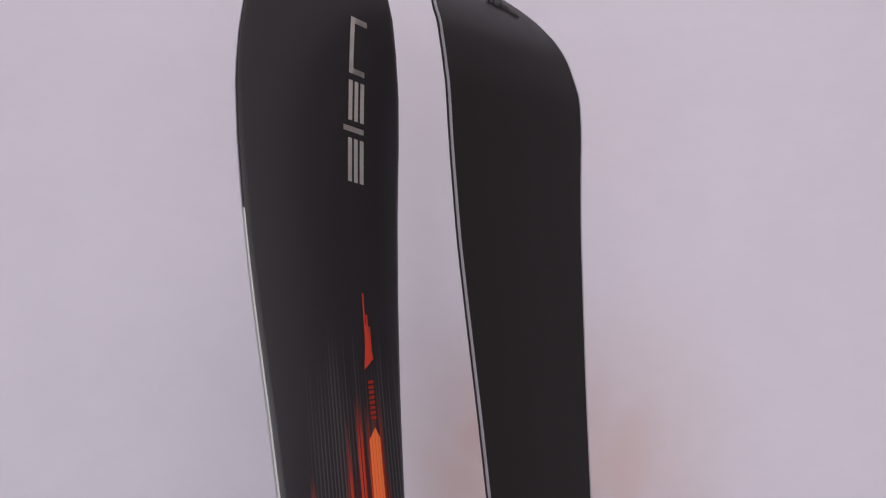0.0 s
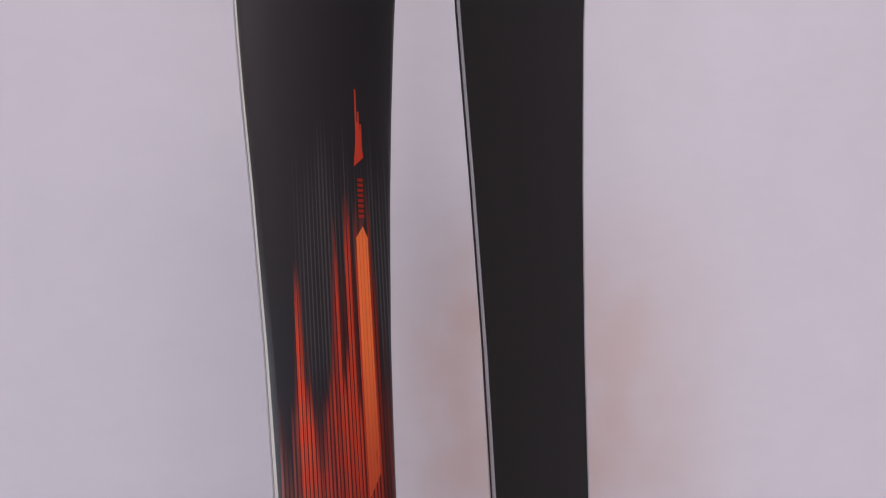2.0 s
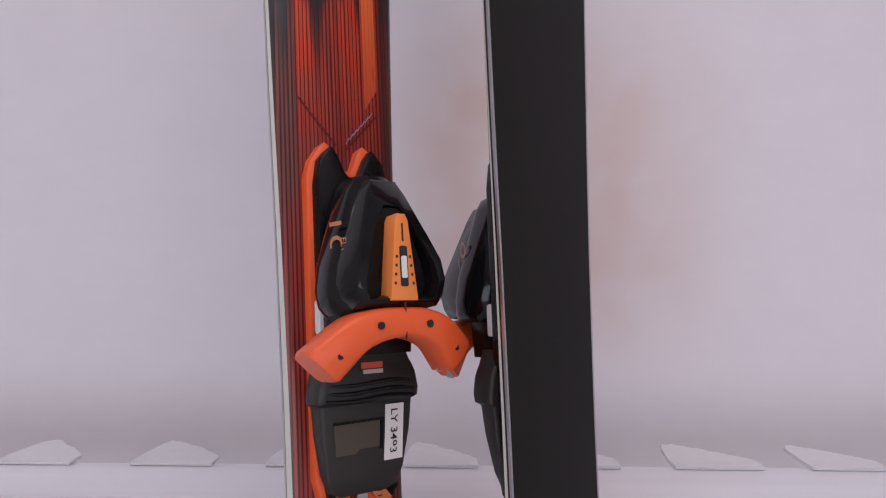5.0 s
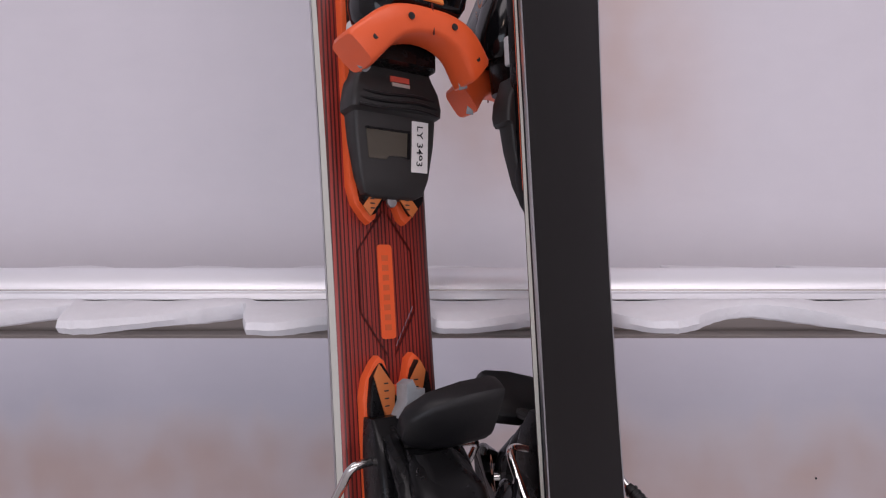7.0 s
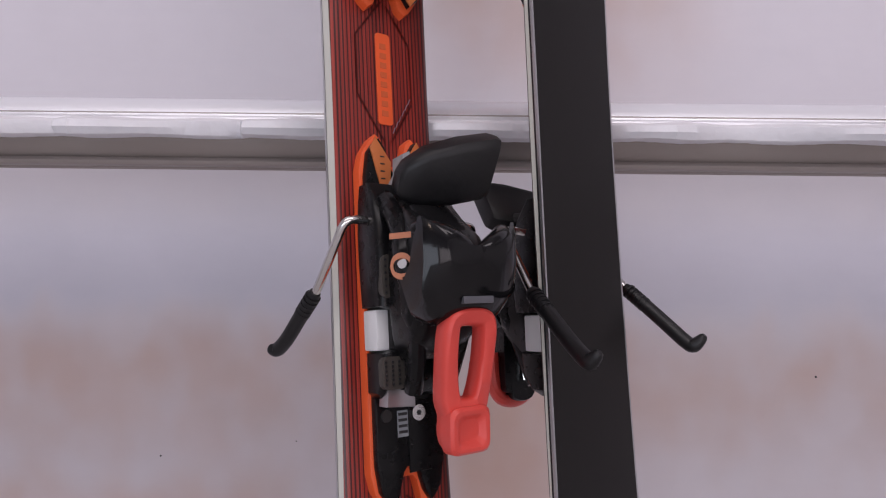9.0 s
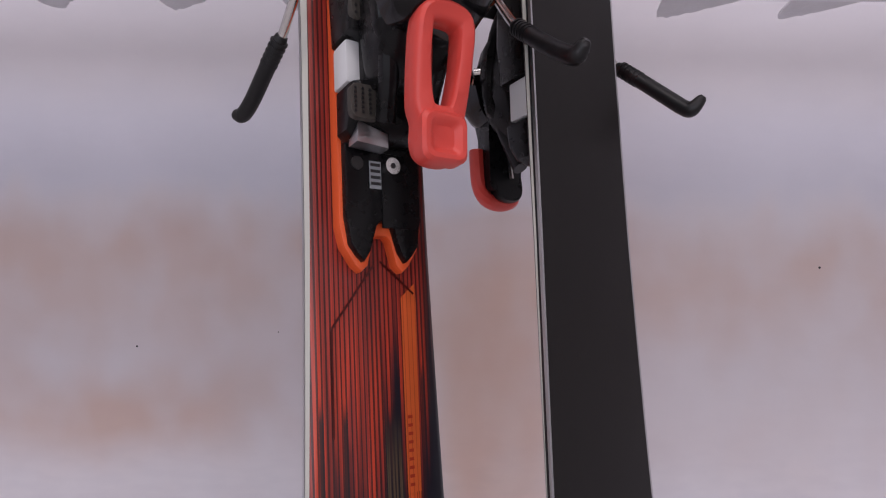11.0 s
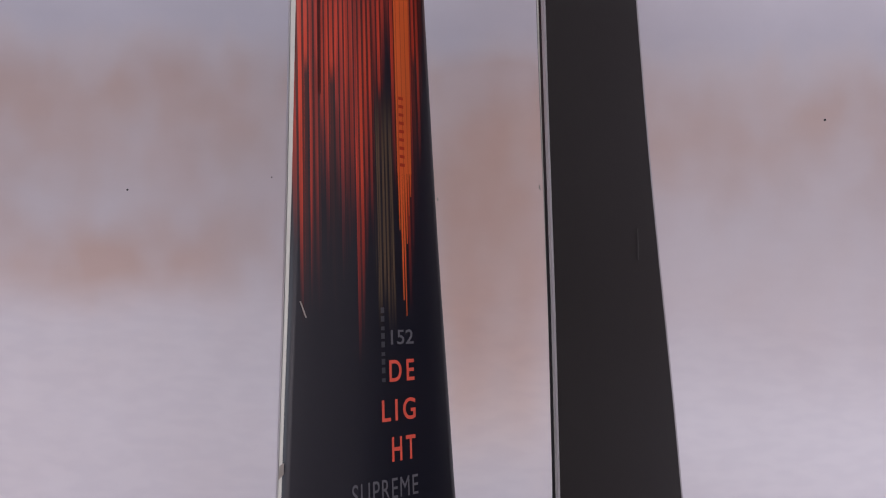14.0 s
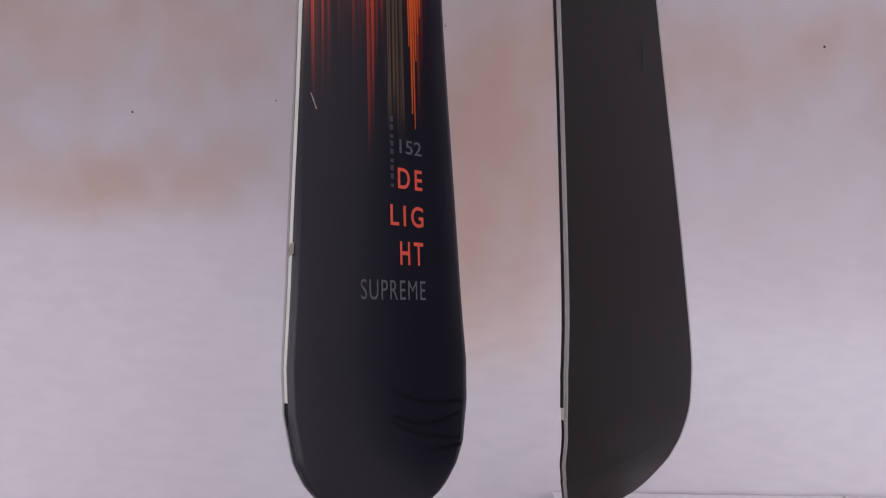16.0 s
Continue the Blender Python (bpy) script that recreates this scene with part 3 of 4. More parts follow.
class Shape:
    """The long section of a ski: depth of the topsheet and the base along it."""

    def __init__(self, bends, from_base, first=0.003, last=1.49, tail_shift=0.0, tip_scale=1.0, dark_tip=1.30):
        self.at, self.by = [b[0] for b in bends], [b[1] for b in bends]
        self.thick = 0.72 if from_base else 1.0
        self.from_base, self.first, self.last, self.tail_shift, self.tip_scale, self.dark_tip = from_base, first, last, tail_shift, tip_scale, dark_tip

    def width(self, s):
        q = s - self.tail_shift * max(0, 1 - max(0, s - 0.03) / 0.07) if s < 0.1 else s
        q = 1.3 + (s - 1.3) * self.tip_scale if s > 1.3 else q
        return interp(q, WS, WV)

    def bend(self, s):
        """A smooth curve through the bends given along the ski."""
        k = max(1, min(len(self.at) - 2, next((i for i, a in enumerate(self.at) if a >= s), len(self.at) - 1)))
        a, b = self.at[k - 1], self.at[k]
        if s > b:
            k += 1
            a, b = self.at[k - 1], self.at[k]
        t = (s - a) / (b - a)
        slope = lambda i: (self.by[min(i + 1, len(self.at) - 1)] - self.by[max(i - 1, 0)]) / (self.at[min(i + 1, len(self.at) - 1)] - self.at[max(i - 1, 0)])
        m0, m1 = slope(k - 1) * (b - a), slope(k) * (b - a)
        return (2 * t ** 3 - 3 * t * t + 1) * self.by[k - 1] + (t ** 3 - 2 * t * t + t) * m0 + (3 * t * t - 2 * t ** 3) * self.by[k] + (t ** 3 - t * t) * m1

    def top(self, s):
        return self.bend(s) - (interp(s, TS, TV) * self.thick if self.from_base else 0.0)

    def base(self, s):
        return self.bend(s) + (0.0 if self.from_base else interp(s, TS, TV))


def drape(bm, shape, lift=0.0):
    """Lays flat printed shapes (y = 0) on the bent topsheet."""
    for v in bm.verts:
        v.co.y += shape.top(v.co.z) - lift
    return bm


def strip_poly(points, shape, lift=0.00035):
    """A printed polygon, cut every few millimetres along the ski so that it follows the bend."""
    bm = bmesh.new()
    bm.faces.new([bm.verts.new((x, 0, z)) for x, z in points])
    z0, z1 = min(p[1] for p in points), max(p[1] for p in points)
    if z1 > 0.9:
        z = z0 + 0.012
        while z < z1:
            bmesh.ops.bisect_plane(bm, geom=bm.verts[:] + bm.edges[:] + bm.faces[:], plane_co=(0, 0, z), plane_no=(0, 0, 1))
            z += 0.012
    bmesh.ops.solidify(bm, geom=bm.faces[:], thickness=0.0001)
    return drape(bm, shape, lift)


def rect(x0, x1, z0, z1):
    return [(x0, z0), (x1, z0), (x1, z1), (x0, z1)]


def build_ski(shape, frame_m, label):
    root = new("ski")
    root.matrix_world = frame_m
    tagged(root, label, "ski", group="pair of skis")
    S = stations(shape.first, shape.last)
    hw = [shape.width(s) / 2 for s in S]
    # topsheet with a rounded shoulder, then sidewall, steel edge and base
    rows = []
    for s, w in zip(S, hw):
        t, c = shape.top(s), min(0.0035, w * 0.3)
        d = min(0.002, interp(s, TS, TV) * 0.25)
        rows.append([(-w, t + d, s), (-w + c * 0.35, t + d * 0.35, s), (-w + c, t, s)] + [(-w + c + (2 * w - 2 * c) * k / 6, t, s) for k in range(1, 6)] + [(w - c, t, s), (w - c * 0.35, t + d * 0.35, s), (w, t + d, s)])
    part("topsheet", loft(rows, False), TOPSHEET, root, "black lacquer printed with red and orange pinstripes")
    for sg in (-1, 1):
        for lo, hi, mat, nm in ((0.0, 0.056, SIDEDARK, "tail_sidewall"), (0.056, shape.dark_tip, SIDEWALL, "sidewall"), (shape.dark_tip, 1.5, SIDEDARK, "tip_sidewall")):
            ring = []
            ss = [s for s in S if lo - 0.012 <= s <= hi and shape.width(s) > 0.012]
            if len(ss) < 2:
                continue
            for s in ss:
                w, t, b = shape.width(s) / 2, shape.top(s), shape.base(s)
                d = min(0.002, (b - t) * 0.25)
                e = min(0.0022, (b - t) * 0.3)
                ring.append([(sg * (w - 0.0004), t + d, s), (sg * (w + 0.0002), b - e, s), (sg * (w - 0.003), b - e, s), (sg * (w - 0.003), t + d, s)])
            part(nm, loft(ring), mat, root, "cream sidewall" if nm == "sidewall" else "")
        ring = []
        for s, w in zip(S, hw):
            b, t = shape.base(s), shape.top(s)
            e = min(0.0018, (b - t) * 0.25)
            w2 = max(0.001, w - 0.0007)
            ring.append([(sg * (w + 0.0006), b - e, s), (sg * (w + 0.0006), b, s), (sg * w2, b, s), (sg * w2, b - e, s)])
        if shape.from_base:
            gap = [[(sg * (w - 0.001), shape.base(q) - 0.0032, q), (sg * (w + 0.0005), shape.base(q) - 0.0032, q), (sg * (w + 0.0007), shape.base(q) - 0.0018, q), (sg * (w - 0.001), shape.base(q) - 0.0018, q)] for q, w in zip(S, hw) if 0.06 < q < 1.42]
            part("edge_joint", loft(gap), SIDEDARK, root, "thin black joint above the steel edge")
        part("steel_edge", loft(ring), STEEL, root, "narrow bare steel edge")
    ring = []
    for s, w in zip(S, hw):
        b = shape.base(s)
        w2 = max(0.0008, w - 0.0009)
        ring.append([(-w2, b - 0.0015, s), (w2, b - 0.0015, s), (w2, b + 0.0001, s), (-w2, b + 0.0001, s)])
    part("base", loft(ring), BASE, root, "black sintered running base")
    # printed shapes on the topsheet
    P = lambda nm, pts, mat, lab="", lift=0.00035: obj(nm, strip_poly(pts, shape, lift), mat, root, lab, smooth=False)
    P("orange_stripe", [(0.0205, 0.945), (0.0300, 0.960), (0.0297, 1.1225), (0.0262, 1.1305), (0.0207, 1.1225)], PRINT_O, "broad orange printed stripe")
    P("stripe_tongue", [(0.0212, 1.173), (0.0292, 1.180), (0.0265, 1.205), (0.0240, 1.206), (0.0232, 1.190)], PRINT_R, "short orange printed tongue")
    for k, (x, z0, z1) in enumerate(((0.0243, 1.19, 1.229), (0.0262, 1.19, 1.213), (0.0279, 1.185, 1.204))):
        P("stripe_strand", rect(x - 0.0006, x + 0.0006, z0, z1), PRINT_R)
    for k in range(8):
        P("lettering_bar", rect(0.0232, 0.0278, 1.1365 + 0.0037 * k, 1.1388 + 0.0037 * k), PRINT_R)
    # wordmark as plain silver shapes
    for x0, x1, z0, z1 in ((0.0190, 0.0222, 1.311, 1.343), (0.0240, 0.0270, 1.311, 1.343), (0.0288, 0.0320, 1.311, 1.343), (0.0150, 0.0320, 1.3475, 1.3515), (0.0190, 0.0222, 1.356, 1.385), (0.0240, 0.0270, 1.356, 1.385), (0.0288, 0.0320, 1.356, 1.385),
                           (0.0190, 0.0224, 1.390, 1.430), (0.0224, 0.0320, 1.390, 1.394), (0.0224, 0.0325, 1.426, 1.430)):
        P("wordmark_shape", [(x + 0.030 * (z - 1.352) - 0.0008, z - 0.22 * (x - 0.0255)) for x, z in rect(x0, x1, z0, z1)], PRINT_S)
    # lower stripe with running strands
    P("lower_stripe", [(0.0160, 0.262), (0.0246, 0.262), (0.0252, 0.300), (0.0260, 0.365), (0.0256, 0.376), (0.0160, 0.368)], PRINT_O, "broad orange printed stripe")
    for x, w, z0, z1 in ((0.0167, 0.0006, 0.232, 0.265), (0.0181, 0.0008, 0.196, 0.265), (0.0196, 0.0007, 0.188, 0.265), (0.0210, 0.0007, 0.225, 0.265), (0.0226, 0.0006, 0.240, 0.265), (0.0239, 0.0005, 0.25, 0.265)):
        P("stripe_strand", [(x - w * 0.4, z0), (x + w * 0.4, z0), (x + w, z1), (x - w, z1)], PRINT_O)
    for k in range(9):
        P("lettering_bar", rect(0.0175, 0.0205, 0.2655 + 0.0045 * k, 0.2672 + 0.0045 * k), PRINT_R, "", 0.0006)
    # chevrons at the plates
    for a, b in (((-0.0275, 0.946), (-0.0020, 0.918)), ((0.0300, 0.943), (0.0042, 0.915)), ((-0.0195, 0.674), (0.0000, 0.700)), ((0.0205, 0.674), (0.0040, 0.698)), ((-0.0190, 0.634), (-0.0010, 0.606)), ((0.0210, 0.634), (0.0040, 0.606)),
                 ((-0.0275, 0.352), (-0.0010, 0.386)), ((0.0245, 0.370), (0.0030, 0.388)), ((-0.0195, 0.634), (-0.0195, 0.674)), ((-0.0278, 0.296), (-0.0275, 0.352)), ((0.0210, 0.634), (0.0207, 0.674))):
        d = Vector((b[1] - a[1], a[0] - b[0])).normalized() * 0.0006
        P("chevron_line", [(a[0] - d.x, a[1] - d.y), (b[0] - d.x, b[1] - d.y), (b[0] + d.x, b[1] + d.y), (a[0] + d.x, a[1] + d.y)], PRINT_D, "", 0.0006)
    for k in range(7):
        x, z = 0.0045 + 0.0030 * k, 0.9195 + 0.0033 * k
        P("script_mark", [(x, z), (x + 0.0008, z), (x + 0.0036, z + 0.0046), (x + 0.0026, z + 0.0046)], PALE, "", 0.0007)
    for k in range(6):
        x, z = 0.0050 + 0.0025 * k, 0.6120 + 0.0042 * k
        P("script_mark", [(x, z), (x + 0.0007, z), (x + 0.0024, z + 0.0040), (x + 0.0017, z + 0.0040)], PALE, "", 0.0007)
    yt = shape.top(0.65)
    bmr = slab([(x, z) for x, z in rounded(-0.0052, 0.0056, 0.617, 0.678, 0.0022)], yt - 0.0002, yt - 0.0010)
    plate = part("orange_sticker", bmr, ORANGE, root, "narrow orange sticker with small print")
    for k in range(8):
        part("print_bar", slab(rect(-0.0024, 0.0022, 0.6225 + 0.0064 * k, 0.6262 + 0.0064 * k), yt - 0.0010, yt - 0.0013), STICK, plate)
    if shape.from_base:
        for a, b, w in (((-0.0226, 0.220), (-0.0229, 0.236), 0.0004), ((-0.0225, 0.0368), (0.0100, 0.0305), 0.0003), ((-0.0260, 0.0380), (-0.0120, 0.0350), 0.0004), ((0.012, 0.0302), (0.0187, 0.0290), 0.0003)):
            yb = max(shape.base(a[1]), shape.base(b[1])) + 0.0004
            part("scratch", slab([(a[0] - w, a[1]), (a[0] + w, a[1] + w), (b[0] + w, b[1]), (b[0] - w, b[1] - w)], yb, yb + 0.0002), GREYP, root, "pale scratch in the base")
        edge = [(-0.010, shape.base(1.436), 1.436), (-0.017, shape.base(1.4335), 1.4335), (-0.024, shape.base(1.429), 1.4295), (-0.031, shape.base(1.4235), 1.424)]
        part("tip_guard", tube(smooth_path(edge, 4), [0.0035, 0.0042, 0.0030, 0.0036, 0.0044, 0.0034, 0.0022, 0.0026, 0.0018, 0.0016, 0.0018, 0.0016, 0.0010], 8), GREYP, root, "worn plastic tip guard")
    # tail lettering
    yw = lambda s: shape.top(s) - 0.0006
    words("lettering", "152", 0.0094, 0.0229, 0.1739, 0.1812, yw(0.178), PRINT_G, root, weight=0.010)
    words("lettering", "DE", 0.0081, 0.0229, 0.1558, 0.1664, yw(0.16), PRINT_L, root, weight=0.014, gap=1.35)
    words("lettering", "LIG", 0.0034, 0.0231, 0.1368, 0.1474, yw(0.14), PRINT_L, root, weight=0.014, gap=1.35)
    words("lettering", "HT", 0.0087, 0.0226, 0.1176, 0.1292, yw(0.12), PRINT_L, root, weight=0.014, gap=1.35)
    words("lettering", "SUPREME", -0.0136, 0.0234, 0.1003, 0.1100, yw(0.105), PRINT_G, root, weight=0.0, gap=1.15)
    for k in range(9):
        z = 0.156 + 0.0042 * k
        P("lettering_bar", rect(0.0040, 0.0060, z, z + (0.0028 if k % 3 else 0.0018)), PRINT_G)
    # worn marks
    for pts in ([(-0.0392, 0.1955), (-0.0385, 0.1955), (-0.0356, 0.188), (-0.0364, 0.188)], [(-0.0496, 0.118), (-0.0472, 0.120), (-0.0470, 0.125), (-0.0490, 0.124)], [(0.0405, 0.249), (0.042, 0.250), (0.041, 0.252)]):
        P("scratch", pts, PRINT_S, "", 0.0005)
    for pth in [] if shape.from_base else ([(0.000, 0.0607), (0.012, 0.054), (0.026, 0.0505), (0.0436, 0.0505)], [(0.042, 0.0445), (0.022, 0.0405), (0.005, 0.0455), (0.0032, 0.0435), (0.016, 0.0368), (0.042, 0.0320)], [(0.042, 0.0290), (0.032, 0.0285), (0.0215, 0.0285)], [(0.0215, 0.094), (0.0205, 0.080), (0.0225, 0.066)]):
        pp = smooth_path([(x, 0, z) for x, z in pth], 8)
        lft = [(p.x, p.z + 0.0007) for p in pp]
        rgt = [(p.x, p.z - 0.0007) for p in pp]
        bm = bmesh.new()
        L_ = [bm.verts.new((x, 0, z)) for x, z in lft]
        R_ = [bm.verts.new((x + 0.0003, 0, z)) for x, z in rgt]
        for i in range(len(pp) - 1):
            bm.faces.new((L_[i], L_[i + 1], R_[i + 1], R_[i]))
        part("pen_stroke", drape(bm, shape, 0.0004), PEN, root)
    return root


def rounded(x0, x1, z0, z1, r, n=4):
    out = []
    for cx, cz, a0 in ((x1 - r, z1 - r, 0), (x0 + r, z1 - r, 90), (x0 + r, z0 + r, 180), (x1 - r, z0 + r, 270)):
        for i in range(n):
            a = radians(a0 + 90 * i / (n - 1))
            out.append((cx + r * math.cos(a), cz + r * math.sin(a)))
    return out


def fork_plate(z0, z1, hw, notch, inset=0.0, c=-0.0015):
    """A plate outline with two pointed horns at each end."""
    w = hw - inset
    e = 0.004 if inset else 0.0
    end = [(-w, 0.024), (-w * 0.90, 0.013 - e), (-w * 0.66 - e * 0.4, 0.0035), (-w * 0.50 - e * 0.4, 0.0), (-w * 0.34 - e * 0.4, 0.0035 + e * 0.5), (-0.0052, notch), (-0.0030, notch + 0.0025)]
    end = end + [(-x, z) for x, z in reversed(end)]
    return [(c + x, z0 + z) for x, z in end] + [(c + x, z1 - z) for x, z in reversed(end)]


def flank_text(text, heel_or_toe, centre, out, tall, long):
    """Lettering on the side of a housing, read down the ski."""
    ob = words("number_mark", text, -tall / 2, tall / 2, -long / 2, long / 2, 0.0, COPPER, heel_or_toe, -90 if out[0] < 0 else 90)
    back = -Vector(out).normalized()
    up = Vector((0, 0, 1))
    side = back.cross(up).normalized()
    turn = Matrix((side, back, up)).transposed()
    for v in ob.data.vertices:
        v.co = turn @ v.co + Vector(centre)
    return ob


def build_toe(ski, y0, xo, shear):
    """Toe binding; y0 is the depth of the topsheet under it."""
    def lift(bm):
        for v in bm.verts:
            v.co.x += xo + shear * min(0, v.co.y)
            v.co.y += y0
        return bm
    toe = part("toe_binding", lift(slab(fork_plate(0.6905, 0.9175, 0.0272, 0.015, c=0.0008), 0.0, -0.007, 0.0025)), ORANGE, ski, "orange base plate of the toe binding with forked ends")
    A = lambda nm, bm, mat, lab="": part(nm, lift(bm), mat, toe, lab)
    A("cover_plate", slab(fork_plate(0.696, 0.9130, 0.0278, 0.016, 0.0030, c=0.0022), -0.004, -0.0145, 0.002), BLACK, "black cover plate")
    for sx in (-1, 1):
        A("horn_scale", slab([(sx * 0.0045 - 0.0015, 0.708), (sx * 0.0155 - 0.0015, 0.694), (sx * 0.0205 - 0.0015, 0.700), (sx * 0.0110 - 0.0015, 0.712)], -0.0145, -0.0157, 0.0004), SCALE, "orange scale with small marks")
        for k in range(3):
            A("scale_mark", slab(rect(sx * 0.013 - 0.004, sx * 0.013 - 0.001, 0.6985 + 0.003 * k, 0.6993 + 0.003 * k), -0.0157, -0.0160), INK)
    def sink(bm):
        for v in bm.verts:
            v.co.z -= 0.005
        return bm
    H = lambda nm, bm, mat, lab="": A(nm, sink(bm), mat, lab)
    # housing: a pear-shaped hood
    rings = [round_ring(0.0, hw, h0, h1, z, 0.85, 8) for z, hw, h0, h1 in ((0.8950, 0.006, 0.022, 0.036), (0.8920, 0.0120, 0.014, 0.046), (0.8850, 0.0160, 0.012, 0.0500), (0.8720, 0.0205, 0.010, 0.0540), (0.8560, 0.0260, 0.010, 0.0570), (0.8400, 0.0310, 0.011, 0.0590), (0.8260, 0.0330, 0.013, 0.0595), (0.8170, 0.0320, 0.016, 0.0590), (0.8120, 0.0290, 0.020, 0.0570))]
    H("housing", loft(rings), GLOSS, "glossy black pear-shaped toe housing")
    A("neck", loft([round_ring(0, 0.0245, 0.012, 0.046, 0.815, 0.5), round_ring(0, 0.0235, 0.012, 0.044, 0.785, 0.5)]), BLACK)
    pear = [(0.8150, 0.0235), (0.8210, 0.0275), (0.8290, 0.0290), (0.8400, 0.0272), (0.8540, 0.0225), (0.8680, 0.0172), (0.8800, 0.0128), (0.8880, 0.0085)]
    cave = [(0.8205, 0.0195), (0.8250, 0.0215), (0.8300, 0.0218), (0.8390, 0.0198), (0.8500, 0.0155), (0.8590, 0.0115), (0.8660, 0.0080), (0.8705, 0.0045)]
    loop = lambda pts: [(w, z) for z, w in pts] + [(-w, z) for z, w in reversed(pts)]
    lo_, ci_ = loop(pear), loop(cave)
    bow = lambda z: interp(z, [0.815, 0.835, 0.888], [0.0700, 0.0730, 0.0560])
    bm = bmesh.new()
    rows_ = []
    for pts, drop, f in ((lo_, 0.026, 1.04), (lo_, 0.0030, 1.0), (lo_, 0.0004, 0.94), (ci_, 0.0004, 1.06), (ci_, 0.0030, 1.0), (ci_, 0.0150, 0.92)):
        rows_.append([bm.verts.new((x * f, -(bow(z) - drop), 0.848 + (z - 0.848) * f)) for x, z in pts])
    for r0, r1 in zip(rows_, rows_[1:]):
        for i in range(len(lo_)):
            j = (i + 1) % len(lo_)
            bm.faces.new((r0[i], r0[j], r1[j], r1[i]))
    H("housing_rim", bm, GLOSS, "glossy black rounded rim round the dial recess")
    H("housing_recess", slab([(x * 0.98, z) for x, z in ci_], -0.0500, -0.0605), BLACK, "dark recess beside the dial")
    H("dial_plate", slab([(-0.0088, 0.818), (0.0088, 0.818), (0.0043, 0.862), (0.0025, 0.8655), (-0.0025, 0.8655), (-0.0043, 0.862)], -0.0550, -0.0718, 0.0012), DIAL, "orange tapered release-setting dial plate")
    H("dial_window", slab(rounded(-0.0024, 0.0024, 0.8255, 0.8475, 0.001), -0.0718, -0.0722), INK)
    H("dial_pointer", slab(rounded(-0.0017, 0.0017, 0.830, 0.842, 0.0008), -0.0722, -0.0726), WHITE)
    for k in range(4):
        for sx in (-1, 1):
            H("scale_mark", slab(rect(sx * (0.0042 + 0.0005 * (3 - k)) - 0.0006, sx * (0.0042 + 0.0005 * (3 - k)) + 0.0006, 0.8265 + 0.0048 * k, 0.8280 + 0.0048 * k), -0.0718, -0.0721), INK)
    H("scale_mark", slab(rect(-0.0005, 0.0005, 0.850, 0.860), -0.0718, -0.0721), INK)
    # wings: a swept boomerang
    rings = []
    path = smooth_path([(-0.0450, 0.0520, 0.7835), (-0.0390, 0.0550, 0.7895), (-0.0260, 0.0590, 0.8005), (-0.0100, 0.0600, 0.8050), (0.0100, 0.0600, 0.8050), (0.0255, 0.0590, 0.7995), (0.0370, 0.0550, 0.7895), (0.0425, 0.0520, 0.7845)], 3)
    for i, p in enumerate(path):
        e = abs(i / (len(path) - 1) * 2 - 1)
        d = (path[min(i + 1, len(path) - 1)] - path[max(i - 1, 0)]).normalized()
        side = Vector((-d.z, 0, d.x))
        hz = (0.0080 + 0.0050 * e) if e < 0.93 else 0.0110
        hy = 0.0120
        base_ = Vector((p.x, -p.y, p.z - 0.004))
        ring = []
        for k in range(16):
            a = 2 * math.pi * k / 16
            ca, sa = math.cos(a), math.sin(a)
            ring.append(base_ + side * (hz * math.copysign(abs(ca) ** 0.38, ca)) + Vector((0, hy * math.copysign(abs(sa) ** 0.38, sa), 0)))
        rings.append(ring)
    wing = A("toe_wing", loft(rings), ORANGE, "bright orange boot-holding wing with screw holes")
    for x, z in ((-0.0375, 0.7855), (-0.0160, 0.8000), (0.0150, 0.8000), (0.0360, 0.7860)):
        A("screw_hole", disc(x, -0.0668 if abs(x) > 0.03 else -0.0722, z, 0.0021 if abs(x) < 0.03 else 0.0016, 0.0006), SIDEDARK)
    A("wing_seam", slab(rect(-0.0003, 0.0003, 0.7925, 0.8120), -0.0705, -0.0718), PRINT_D)
    for sx in (-1, 1):
        A("roller", tube([(sx * 0.034, -0.048, 0.7755), (sx * 0.038, -0.051, 0.7765)], 0.0036, 14), CLEAR, "pale roller under the wing")
        A("side_pin", box(sx * 0.0235 - 0.003, sx * 0.0235 + 0.003, -0.020, -0.012, 0.798, 0.818, 0.002), WHITE)
    # sole plate
    rings = [round_ring(0.0, hw, 0.010, h, z, 0.35, 4) for z, hw, h in ((0.790, 0.0245, 0.030), (0.7815, 0.0275, 0.0305), (0.7780, 0.0300, 0.0300), (0.7735, 0.0315, 0.0310), (0.7640, 0.0335, 0.0305), (0.7590, 0.0335, 0.0290), (0.7570, 0.0305, 0.0260), (0.7400, 0.0292, 0.0240), (0.7180, 0.0255, 0.0205), (0.7080, 0.0215, 0.0185), (0.7050, 0.0150, 0.0160))]
    A("sole_plate", loft(rings), GREYP, "black stepped boot sole plate")
    for k in range(3):
        A("tread_rib", tube(smooth_path([(-0.0290, -0.0295, 0.7600 + 0.0045 * k), (-0.012, -0.0312, 0.7590 + 0.0045 * k), (0.012, -0.0312, 0.7605 + 0.0045 * k), (0.0290, -0.0295, 0.7590 + 0.0045 * k)], 4), 0.0011, 6), RUBBER)
    A("badge", slab(rect(-0.0065, 0.0075, 0.7770, 0.7805), -0.0300, -0.0312), PRINT_L, "small red badge")
    A("badge", slab(rect(-0.0055, 0.0075, 0.7740, 0.7763), -0.0300, -0.0314), PRINT_S, "small white badge")
    slope = lambda z: -interp(z, [0.708, 0.718, 0.740, 0.757], [0.0185, 0.0205, 0.0240, 0.0260])

